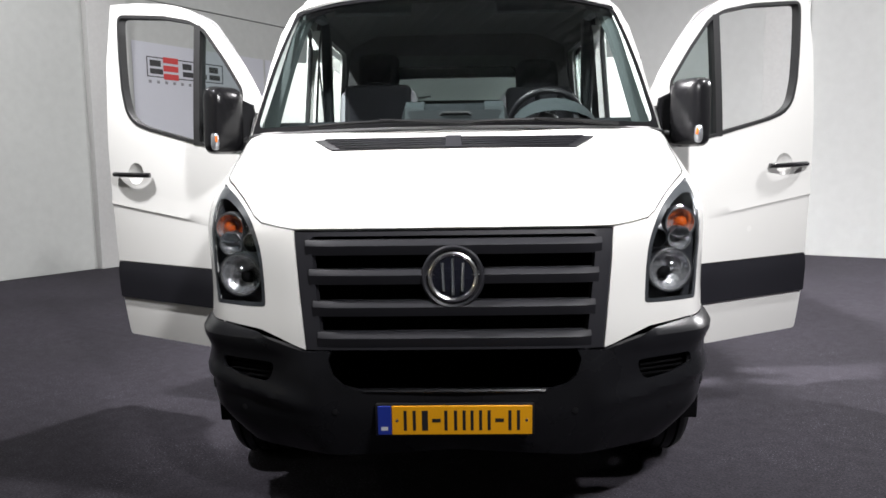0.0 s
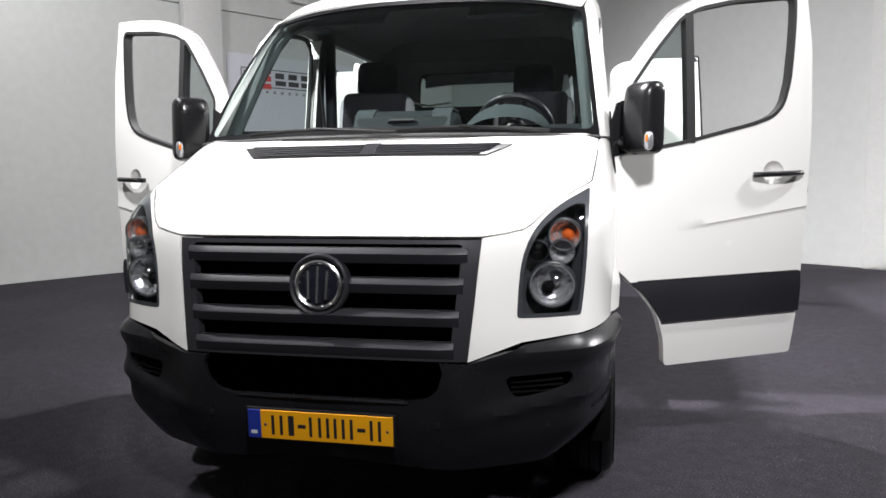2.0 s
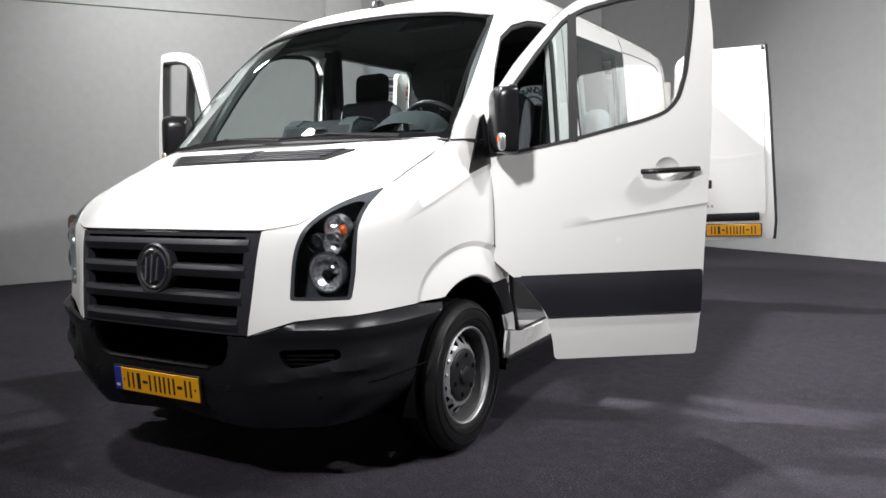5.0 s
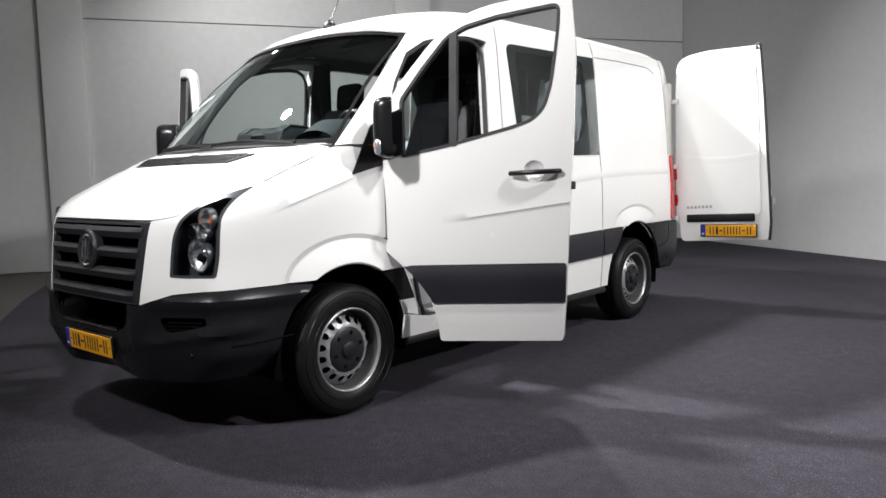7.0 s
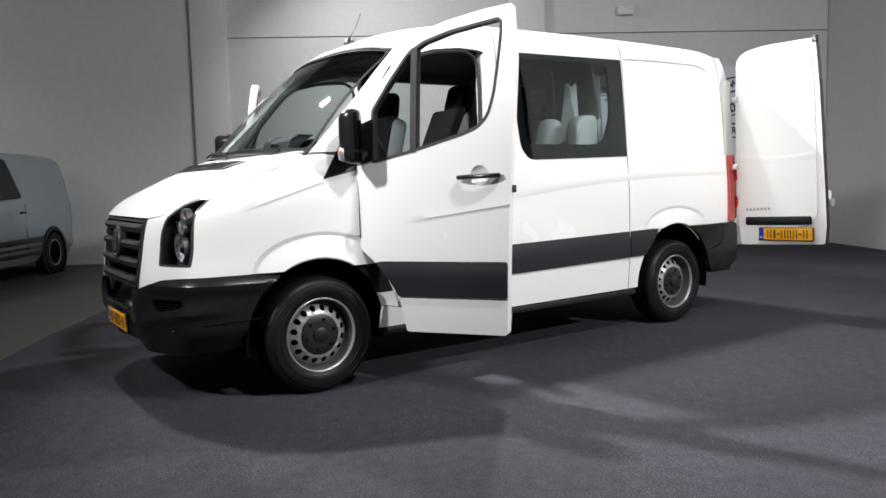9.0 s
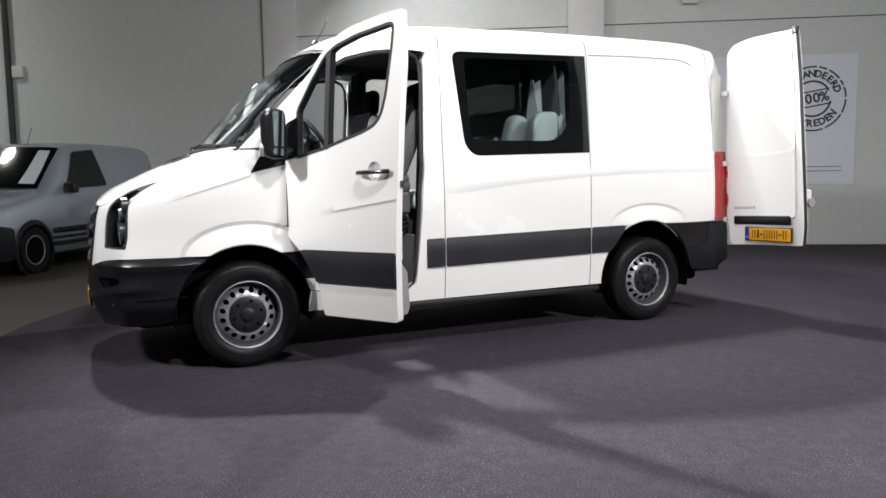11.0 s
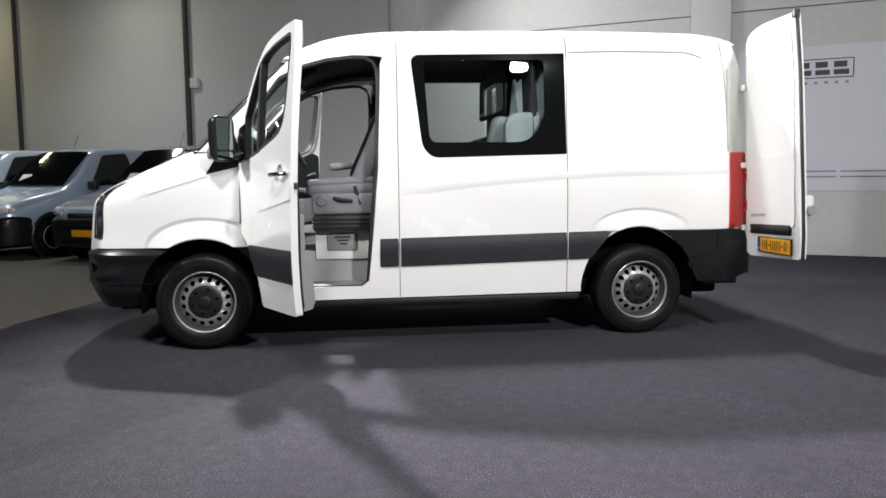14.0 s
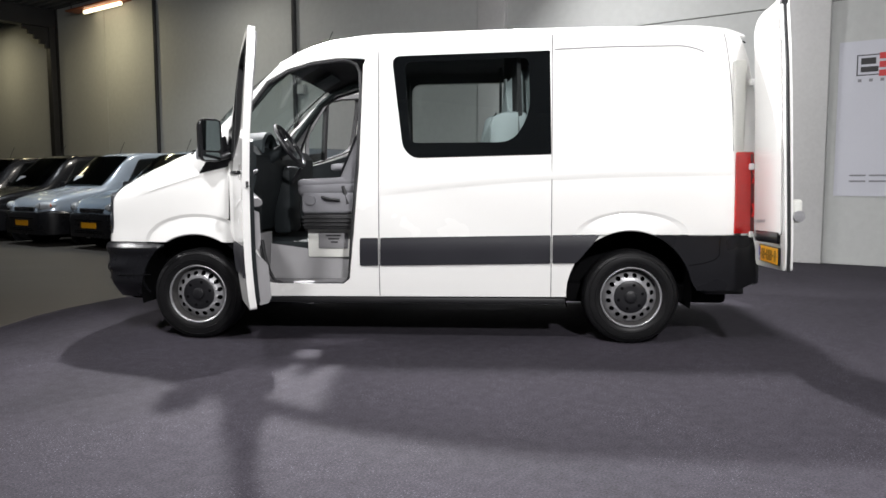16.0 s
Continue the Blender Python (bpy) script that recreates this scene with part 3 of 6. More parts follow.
# wings with the lamp openings, and the bonnet
lamp_line = [(0.642, 0.80), (0.745, 0.797), (0.842, 0.797), (0.853, 0.9), (0.860, 1.0), (0.864, 1.1), (0.864, 1.215), (0.82, 1.192), (0.75, 1.146), (0.695, 1.088), (0.657, 1.0), (0.646, 0.9)]
hood_line = [(0.890, 1.42), (0.888, 1.40), (0.884, 1.34), (0.877, 1.285), (0.868, 1.232), (0.82, 1.206), (0.75, 1.159), (0.69, 1.102), (0.66, 1.081), (0.60, 1.069), (0.534, 1.060)]
for side in SIDES:
    flip = (lambda p: p) if side > 0 else mirrored
    lamp = round_poly([fx(*p) for p in lamp_line], [0.015, 0, 0.015, 0, 0, 0, 0.02, 0.05, 0.05, 0.05, 0.05, 0.05])
    lamp_clear = round_poly([fx(*p) for p in ((0.655, 0.812), (0.832, 0.809), (0.843, 0.9), (0.850, 1.0), (0.8535, 1.1), (0.852, 1.160), (0.82, 1.164), (0.757, 1.127), (0.706, 1.073), (0.670, 0.995), (0.658, 0.9))], [0.012, 0.012, 0, 0, 0.02, 0.02, 0.05, 0.05, 0.05, 0.05, 0.05])
    wing = [fx(0.494, 0.668), fx(0.56, 0.69), fx(0.66, 0.722), fx(0.80, 0.737), fy(0.45, 0.742), fy(0.59, 0.742)]
    wing += [fy(y, z) for y, z in FRONT_LIP if y < 1.262]
    wing += [fy(1.272 + 0.008 * (z - 0.918) / 0.49, z) for z in np.linspace(0.918, 1.41, 16)]
    wing += [fx(*p) for p in hood_line]
    skin("wing", WHITE, VAN, flip(wing), [flip(lamp)], nose, (side, -0.6, 0.2), 0.012, 0.022)
    # lamp unit
    bowl = skin("headlight", LAMP_BLACK, VAN, flip(lamp), [], lifted(-0.10), (side, -1, 0), 0.004, 0.05, "dark headlight with clear lens")
    ring = [(a, b) for a, b in flip(lamp)]
    ring.append(ring[0])
    part("housing", loft([[nose(*p, d) for p in ring] for d in (0.001, -0.05, -0.10)]), LAMP_BLACK, bowl)
    skin("lens_border", LAMP_EDGE, bowl, flip(lamp), [flip(lamp_clear)], lifted(0.0005), (side, -1, 0), 0.004, 0.05)
    pane = skin("lens", LENS, bowl, flip(lamp), [], lifted(0.003), (side, -1, 0), 0.0, 0.05)
    pane.visible_shadow = False
    for nm, x, z, r_, d, mat in (("turn_reflector", 0.803, 1.088, 0.052, -0.046, REFLECTOR), ("park_reflector", 0.800, 1.012, 0.040, -0.046, REFLECTOR), ("lower_reflector", 0.775, 0.900, 0.074, -0.058, REFLECTOR), ("main_reflector", 0.728, 1.020, 0.034, -0.075, DARK_CHROME), ("turn_bulb", 0.820, 1.082, 0.024, -0.046, AMBER_DK), ("main_lens", 0.728, 1.020, 0.028, -0.075, LENS), ("lower_bulb", 0.785, 0.912, 0.022, -0.052, CHROME), ("bulb_shield", 0.760, 0.888, 0.022, -0.058, VOID)):
        q = nose(*fx(side * x, z), d)
        mm = Matrix.Translation(q) @ Matrix.Rotation(radians(side * 4), 4, "Z") @ Matrix.Rotation(radians(4), 4, "X")
        if "reflector" in nm:
            if r_ > 0.03:
                part("bezel", lathe([(r_ * 1.07, -0.036), (r_ * 1.01, -0.038), (r_ * 0.99, 0.0), (r_ * 1.08, 0.0)], 22, "Y", mm, None, True), LAMP_BLACK, bowl)
            bm = lathe([(r_, -0.035), (r_ * 0.93, -0.035), (r_ * 0.9, -0.018), (r_ * 0.7, -0.004), (r_ * 0.4, 0.006), (0.004, 0.01), (0.004, 0.014), (r_ * 0.75, 0.008), (r_, -0.012)], 18, "Y", mm, None, True)
        else:
            bm = lathe([(0.003, -r_), (r_ * 0.6, -r_ * 0.8), (r_ * 0.95, -r_ * 0.3), (r_, 0.0), (r_ * 0.8, r_ * 0.4), (0.003, r_ * 0.6)], 20, "Y", mm)
        part(nm, bm, mat, bowl, "orange turn lamp" if mat is AMBER_DK else "", None, 4 if "reflector" in nm else 35)
half = [fx(x, z + 0.006) for x, z in hood_line]
hood = half + mirrored(half)
skin("bonnet", WHITE, VAN, hood, [], nose, (0, -1, 1), 0.014, 0.05)
# air inlet in the bonnet
inlet = [fx(0.475, 1.332), fx(0.562, 1.374), fx(0.001, 1.383), fx(0.001, 1.338)]
for flip in (lambda p: p, mirrored):
    skin("air_inlet", BLACK, VAN, flip(inlet), [], lifted(0.007), (0, -1, 1), 0.006, 0.05, "black slatted air inlet on the bonnet")
    for k in range(5):
        z = 1.338 + k * 0.0088
        xe = 0.475 + (z - 1.332) / 0.04 * 0.075
        row = [nose(*fx(x, z), 0.010) for x in np.linspace(0.03, xe - 0.035, 12)]
        if flip is mirrored:
            row = [Vector((-p.x, p.y, p.z)) for p in row]
        part("slat", tube(row, 0.0055, 6, 0.5), GRILLE, VAN)

skin("inlet_bridge", MATT, VAN, [fx(-0.032, 1.336), fx(0.032, 1.336), fx(0.032, 1.384), fx(-0.032, 1.384)], [], lifted(0.0095), (0, -1, 1), 0.006, 0.05)

# bumper
def bumper_shape(s, z):
    x_ = plan_x(abs(s))
    dz = z - (0.471 + 0.175 * max(0, x_ - 0.47))
    ridge = 0.019 * math.exp(-((dz / (0.038 if dz > 0 else 0.020)) ** 2)) * max(0, min(1, (x_ - 0.42) / 0.15)) * max(0, min(1, (1.15 - abs(s)) / 0.15))
    ridge += 0.022 * max(0, min(1, (z - 0.63) / 0.05)) * max(0, min(1, (x_ - 0.5) / 0.1)) - 0.034 * max(0, min(1, (z - 0.705) / 0.030))
    ridge += 0.012 * math.exp(-((abs(x_ - 0.46) / 0.035) ** 2)) * max(0, min(1, (0.66 - z) / 0.1)) * max(0, min(1, (z - 0.44) / 0.08))
    p = nose(s, wz(max(z, 0.6)), 0.012 * min(1, x_ / 0.5) + ridge)
    tuck = max(0, (0.46 - z) / 0.16) ** 1.5 * 0.09 + 0.02 * max(0, min(1, (0.60 - z) / 0.2))
    return Vector((p.x * (1 - tuck * 0.6 - 0.06 * max(0, (0.42 - z) / 0.1) ** 1.2), p.y + tuck * max(0.2, 1 - abs(s) / 1.1), z))


low = [(sx(0.40, 0.6), 0.664), (sx(0.494, 0.6), 0.664), (sx(0.56, 0.6), 0.686), (sx(0.66, 0.6), 0.718), (sx(0.80, 0.6), 0.733), (sy(0.45, 0.6), 0.738), (sy(0.6, 0.6), 0.738)]
low += [(sy(y, 0.6), z) for y, z in reversed(arch(**FRONT_ARCH, a0=8, a1=56))]
low += [(sy(0.565, 0.6), 0.33), (sy(0.45, 0.6), 0.30), (sx(0.6, 0.6), 0.285), (sx(0.3, 0.6), 0.285)]
inner = [(sx(x, 0.6), z) for x, z in ((0.415, 0.635), (0.40, 0.58), (0.37, 0.548), (0.32, 0.534))]
whole = [(sx(0.405, 0.6), 0.664)] + low[1:] + mirrored(low[1:]) + [(-sx(0.405, 0.6), 0.664)] + [(-p, q) for p, q in inner] + [(0.0, 0.522)] + inner[::-1]
fog = round_poly([(sx(0.60, 0.6), 0.616), (sx(0.81, 0.6), 0.618), (sx(0.815, 0.6), 0.582), (sx(0.72, 0.6), 0.556), (sx(0.63, 0.6), 0.545)], 0.03)
bumper = skin("front_bumper", BUMPER, VAN, whole, [fog, mirrored(fog)], bumper_shape, (0, -1, 0.1), 0.02, 0.02, "unpainted anthracite plastic bumper")
for side in SIDES:
    def pocket(s, z, d=0.05):
        p = bumper_shape(s, z)
        return p + Vector((-side * d * 0.6, d, 0))
    hole = fog if side > 0 else mirrored(fog)
    # Recess sheet and slats in near-black, coloured as deep shade.
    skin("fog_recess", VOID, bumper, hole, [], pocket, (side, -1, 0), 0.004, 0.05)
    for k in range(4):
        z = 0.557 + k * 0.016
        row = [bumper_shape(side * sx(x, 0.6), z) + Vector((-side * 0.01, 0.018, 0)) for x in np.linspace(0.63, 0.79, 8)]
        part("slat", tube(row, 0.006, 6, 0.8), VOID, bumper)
    row = [bumper_shape(side * sy(y, 0.6), 0.475 + 0.05 * (y - 0.3)) + Vector((side * 0.002, 0, 0)) for y in np.linspace(0.34, 0.64, 10)]
    part("seam", tube(row, 0.004, 5), VOID, bumper)
    for x, z in ((0.40, 0.46), (0.74, 0.44)):
        q = bumper_shape(side * sx(x, 0.6), z)
        part("parking_sensor", lathe([(0.004, -0.004), (0.010, -0.003), (0.011, 0.01), (0.004, 0.012)], 14, "Y", Matrix.Translation(q)), BLACK, bumper)
# Dark sheet behind the intake gives its shade by colour.
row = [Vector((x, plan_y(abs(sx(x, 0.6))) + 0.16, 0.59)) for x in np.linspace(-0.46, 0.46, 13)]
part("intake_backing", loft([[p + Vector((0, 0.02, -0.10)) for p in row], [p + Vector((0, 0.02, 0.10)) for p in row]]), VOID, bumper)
ledge = [Vector((x, plan_y(abs(sx(x, 0.6))) + 0.005, 0.53)) for x in np.linspace(-0.30, 0.30, 13)]
part("intake_ledge", tube(ledge, 0.014, 8, 0.6), BUMPER, bumper)

# grille
frame_out = [fx(0.532, 1.056), fx(0.492, 0.668)]
frame_out = [frame_out[0]] + mirrored([frame_out[0]]) + mirrored([frame_out[1]]) + [frame_out[1]]
frame_in = round_poly([fx(0.475, 1.042), fx(-0.475, 1.042), fx(-0.435, 0.676), fx(0.435, 0.676)], 0.02)
grille = skin("grille", GRILLE, VAN, frame_out, [frame_in], lifted(-0.004), (0, -1, 0.1), 0.03, 0.05, "dark grey plastic radiator grille")
# The sheet behind the slats is near-black in place of shade.
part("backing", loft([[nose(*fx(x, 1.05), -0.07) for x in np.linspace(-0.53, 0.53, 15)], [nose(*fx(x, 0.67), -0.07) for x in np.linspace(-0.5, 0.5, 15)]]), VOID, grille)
for z, xe in ((1.004, 0.49), (0.908, 0.478), (0.804, 0.465), (0.703, 0.45)):
    rows = []
    for x in np.linspace(-xe, xe, 23):
        c = nose(*fx(x, z), 0.0)
        fade = min(1.0, (xe - abs(x)) / 0.05 + 0.25)
        rows.append([c + Vector((0, 0.03, 0.026)), c + Vector((0, 0.004, 0.025)), c + Vector((0, -0.010 * fade, 0.012)), c + Vector((0, -0.014 * fade, 0.006)), c + Vector((0, -0.006 * fade, -0.012)), c + Vector((0, 0.002, -0.026)), c + Vector((0, 0.03, -0.026))])
    part("slat", loft(rows, True, True), GRILLE, grille, "", None, 18)
em = Matrix.Translation((0.0, 0.102, 0.907)) @ Matrix.Rotation(radians(-5), 4, "X")
emblem = part("emblem", lathe([(0.01, 0.03), (0.104, 0.03), (0.104, -0.004), (0.098, -0.012), (0.090, -0.008), (0.086, 0.004), (0.01, 0.006)], 48, "Y", em), GRILLE, grille, "round chrome maker's emblem on a dark disc")
part("ring", lathe([(0.084, 0.0), (0.082, -0.011), (0.076, -0.014), (0.069, -0.010), (0.069, 0.004)], 48, "Y", em, None, True), CHROME, emblem)
part("dome", lathe([(0.073, 0.004), (0.070, -0.004), (0.050, -0.010), (0.025, -0.0135), (0.003, -0.0145)], 40, "Y", em), DISC_DARK, emblem)
for xa, za, xb, zb in ((-0.034, 0.046, -0.030, -0.046), (0.0, 0.060, 0.0, -0.058), (0.034, 0.046, 0.030, -0.046)):
    part("bar", tube([em @ Vector((xa, -0.009, za)), em @ Vector((xb, -0.015, zb))], 0.0105, 8, 0.55), CHROME, emblem)


def number_plate(parent, m):
    """A yellow plate with its mark as plain bars, facing its own -y."""
    plate = part("number_plate", box((-0.262, 0.0, -0.057), (0.262, 0.014, 0.057), 0.006), BLACK, parent, "yellow number plate with blue end", m)
    part("plate_face", box((-0.208, -0.004, -0.05), (0.254, 0.002, 0.05), 0.002, 1), YELLOW, plate, "", m)
    part("blue_end", box((-0.254, -0.0035, -0.05), (-0.2085, 0.002, 0.05), 0.002, 1), BLUE, plate, "", m)
    for xa, xb in ((-0.168, -0.128), (-0.108, -0.088), (-0.034, 0.008), (0.026, 0.062), (0.080, 0.118), (0.176, 0.214)):
        for c in (xa + 0.005, xb - 0.005):
            part("mark", box((c - 0.005, -0.0055, -0.034), (c + 0.005, -0.003, 0.034)), INK, plate, "", m)
    for xa, xb in ((-0.074, -0.046), (0.133, 0.161)):
        part("mark", box((xa, -0.0055, -0.006), (xb, -0.003, 0.006)), INK, plate, "", m)
    for c in (-0.190, 0.236):
        part("screw", lathe([(0.0008, -0.0062), (0.005, -0.0055), (0.006, -0.003)], 10, "Y", m @ Matrix.Translation((c, 0, 0))), CHROME, plate)
    part("country_mark", box((-0.243, -0.0045, -0.034), (-0.221, -0.003, -0.022)), SHEET, plate, "", m)
    return plate


number_plate(bumper, pose(0, 0.070, 0.436, 3, 0, 0))

# windscreen, pillars, roof
roof_z = smooth_curve([1.54, 1.62, 1.72, 1.88, 2.1, 2.4, 2.9, 3.4, 4.2, 4.7, 4.93, 5.02, 5.07], [2.135, 2.175, 2.225, 2.275, 2.31, 2.335, 2.352, 2.366, 2.372, 2.366, 2.345, 2.31, 2.24])
edge_x = smooth_curve([1.60, 1.75, 1.9, 2.1, 2.4, 4.7, 5.07], [0.79, 0.806, 0.828, 0.845, 0.85, 0.85, 0.825])
edge_z = smooth_curve([1.60, 1.75, 1.9, 2.1, 2.4, 4.7, 5.07], [2.06, 2.12, 2.172, 2.222, 2.25, 2.25, 2.215])
rows = []
for y in list(np.linspace(1.545, 2.4, 18)) + list(np.linspace(2.5, 4.7, 14)) + list(np.linspace(4.76, 5.04, 9)):
    row = []
    for k in range(-14, 15):
        a = k / 14
        lag = 0.10 * a * a * max(0, 1 - (y - 1.545) / 0.6)
        yy = y + lag
        f = math.copysign(1 - (1 - abs(a)) ** 1.5, a)
        x = edge_x(yy) * f
        z = edge_z(yy) + (roof_z(y) - edge_z(yy)) * (1 - abs(f) ** 3.6) ** 0.62
        row.append(Vector((x, yy, z)))
    rows.append(row)
part("roof", sheet(rows, 0.012, (0, 0, 1)), WHITE, VAN)
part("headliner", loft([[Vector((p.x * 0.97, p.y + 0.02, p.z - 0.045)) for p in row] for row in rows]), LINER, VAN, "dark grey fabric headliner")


def screen(a, t):
    """The windscreen: a from -1 to 1 across, t from 0 to 1 up."""
    bend = abs(a) ** 2.4
    lo = Vector((0.893 * a, 0.82 + 0.17 * bend, 1.428 - 0.014 * bend))
    hi = Vector((0.81 * a, 1.545 + 0.105 * a * a, 2.137 - 0.06 * abs(a) ** 3))
    p = lo.lerp(hi, t)
    b = math.sin(math.pi * t) * 0.035
    return p + Vector((0, -b * 0.7, b * 0.7))


square = [(-1, 0), (1, 0), (1, 1), (-1, 1)]
clear = round_poly([(-0.978, 0.04), (0.978, 0.04), (0.978, 0.955), (-0.978, 0.955)], 0.05)
ws = skin("windscreen", GLASS, VAN, square, [], lambda a, t: screen(a, t) + Vector((0, 0.006, -0.004)), (0, -1, 1), 0.0, 0.09, "clear windscreen with a black border")
ws.visible_shadow = False
skin("black_border", FRIT_MATT, ws, square, [clear], screen, (0, -1, 1), 0.004, 0.09)
part("cowl", tube([screen(a, 0.0) + Vector((0, -0.012, -0.004)) for a in np.linspace(-1, 1, 21)], 0.013, 8, 0.7), SEAL, VAN)
for xa, xb, t0 in ((-0.62, 0.08, 0.006), (0.05, 0.70, 0.004)):
    arm = [screen(a, t0 + 0.012 * math.sin(math.pi * i / 9)) + Vector((0, -0.016, 0.016)) for i, a in enumerate(np.linspace(xa / 0.9, xb / 0.9, 10))]
    wiper = part("wiper", tube(arm, 0.0055, 6, 1.4), RUBBER, VAN)
    part("wiper_arm", tube([screen(xb / 0.9, 0.0) + Vector((0, -0.03, 0.012)), arm[4] + Vector((0, -0.012, 0.006))], 0.006, 6), RUBBER, wiper)
door_top = [(0.948, 1.285, 1.402), (0.936, 1.33, 1.55), (0.909, 1.43, 1.77), (0.882, 1.56, 1.945), (0.876, 1.72, 2.03), (0.884, 1.905, 2.08), (0.889, 2.1, 2.102), (0.889, 2.24, 2.10), (0.888, 2.31, 2.09)]
upper = [(0.897, 0.985, 1.406), (0.878, 1.145, 1.565), (0.855, 1.345, 1.768), (0.833, 1.52, 1.955), (0.813, 1.65, 2.083), (edge_x(1.86), 1.86, edge_z(1.86)), (edge_x(2.05), 2.05, edge_z(2.05)), (edge_x(2.22), 2.22, edge_z(2.22)), (edge_x(2.31), 2.31, edge_z(2.31))]
for side in SIDES:
    rows = []
    for j in range(5):
        t = j / 4
        row = []
        for a, b in zip(upper, door_top):
            p = Vector(a).lerp(Vector(b), t)
            p.x += 0.010 * math.sin(math.pi * t)
            p.z += 0.010 * math.sin(math.pi * t)
            row.append(Vector((side * p.x, p.y, p.z)))
        rows.append(row)
    rows2 = [[Vector((p.x, p.y, p.z)) for p in r_] for r_ in rows]
    part("windscreen_pillar", sheet(rows2, 0.03, (side, -0.5, 0.5)), WHITE, VAN)
    inner_line = [Vector((side * (a[0] * 0.6 + b[0] * 0.4 - 0.055), a[1] * 0.6 + b[1] * 0.4 + 0.03, a[2] * 0.6 + b[2] * 0.4 - 0.02)) for a, b in zip(upper, door_top)]
    part("pillar_trim", tube(inner_line, 0.04, 8, 0.7), PILLAR_TRIM, VAN)
    part("door_seal", tube([Vector((side * (b[0] - 0.014), b[1] + 0.008, b[2] - 0.016)) for b in door_top[:-2]] + [Vector((side * (side_x(z) - 0.026), y - 0.012, z)) for y, z in ((2.19, 2.082), (2.245, 2.055), (2.275, 2.0), (2.28, 1.85), (2.255, 1.3), (2.21, 0.8), (2.19, 0.53), (2.175, 0.455), (2.13, 0.427), (1.68, 0.427), (1.61, 0.45), (1.565, 0.54), (1.54, 0.64), (1.525, 0.76))], 0.014, 8), SEAL, VAN)
    jamb = [(2.31, 2.10), (2.289, 2.04), (2.285, 1.9), (2.26, 1.3), (2.215, 0.8), (2.18, 0.47), (2.13, 0.432)]
    part("door_jamb", sheet([[Vector((side * (side_x(z) - 0.002 - dx), y - dy, z)) for y, z in jamb] for dx, dy in ((0.0, 0.0), (0.02, 0.004), (0.07, 0.006))], 0.006, (side * 0.5, -1, 0)), WHITE, VAN)

# flanks
CLEAR = round_poly([(2.60, 2.065), (3.50, 2.085), (3.515, 1.70), (3.40, 1.475), (2.665, 1.475), (2.635, 1.52)], [0.05, 0.05, 0.1, 0.14, 0.05, 0.05])
PANE = round_poly([(2.503, 2.108), (3.655, 2.132), (3.667, 1.386), (2.66, 1.364), (2.585, 1.44)], [0.07, 0.012, 0.012, 0.1, 0.08])
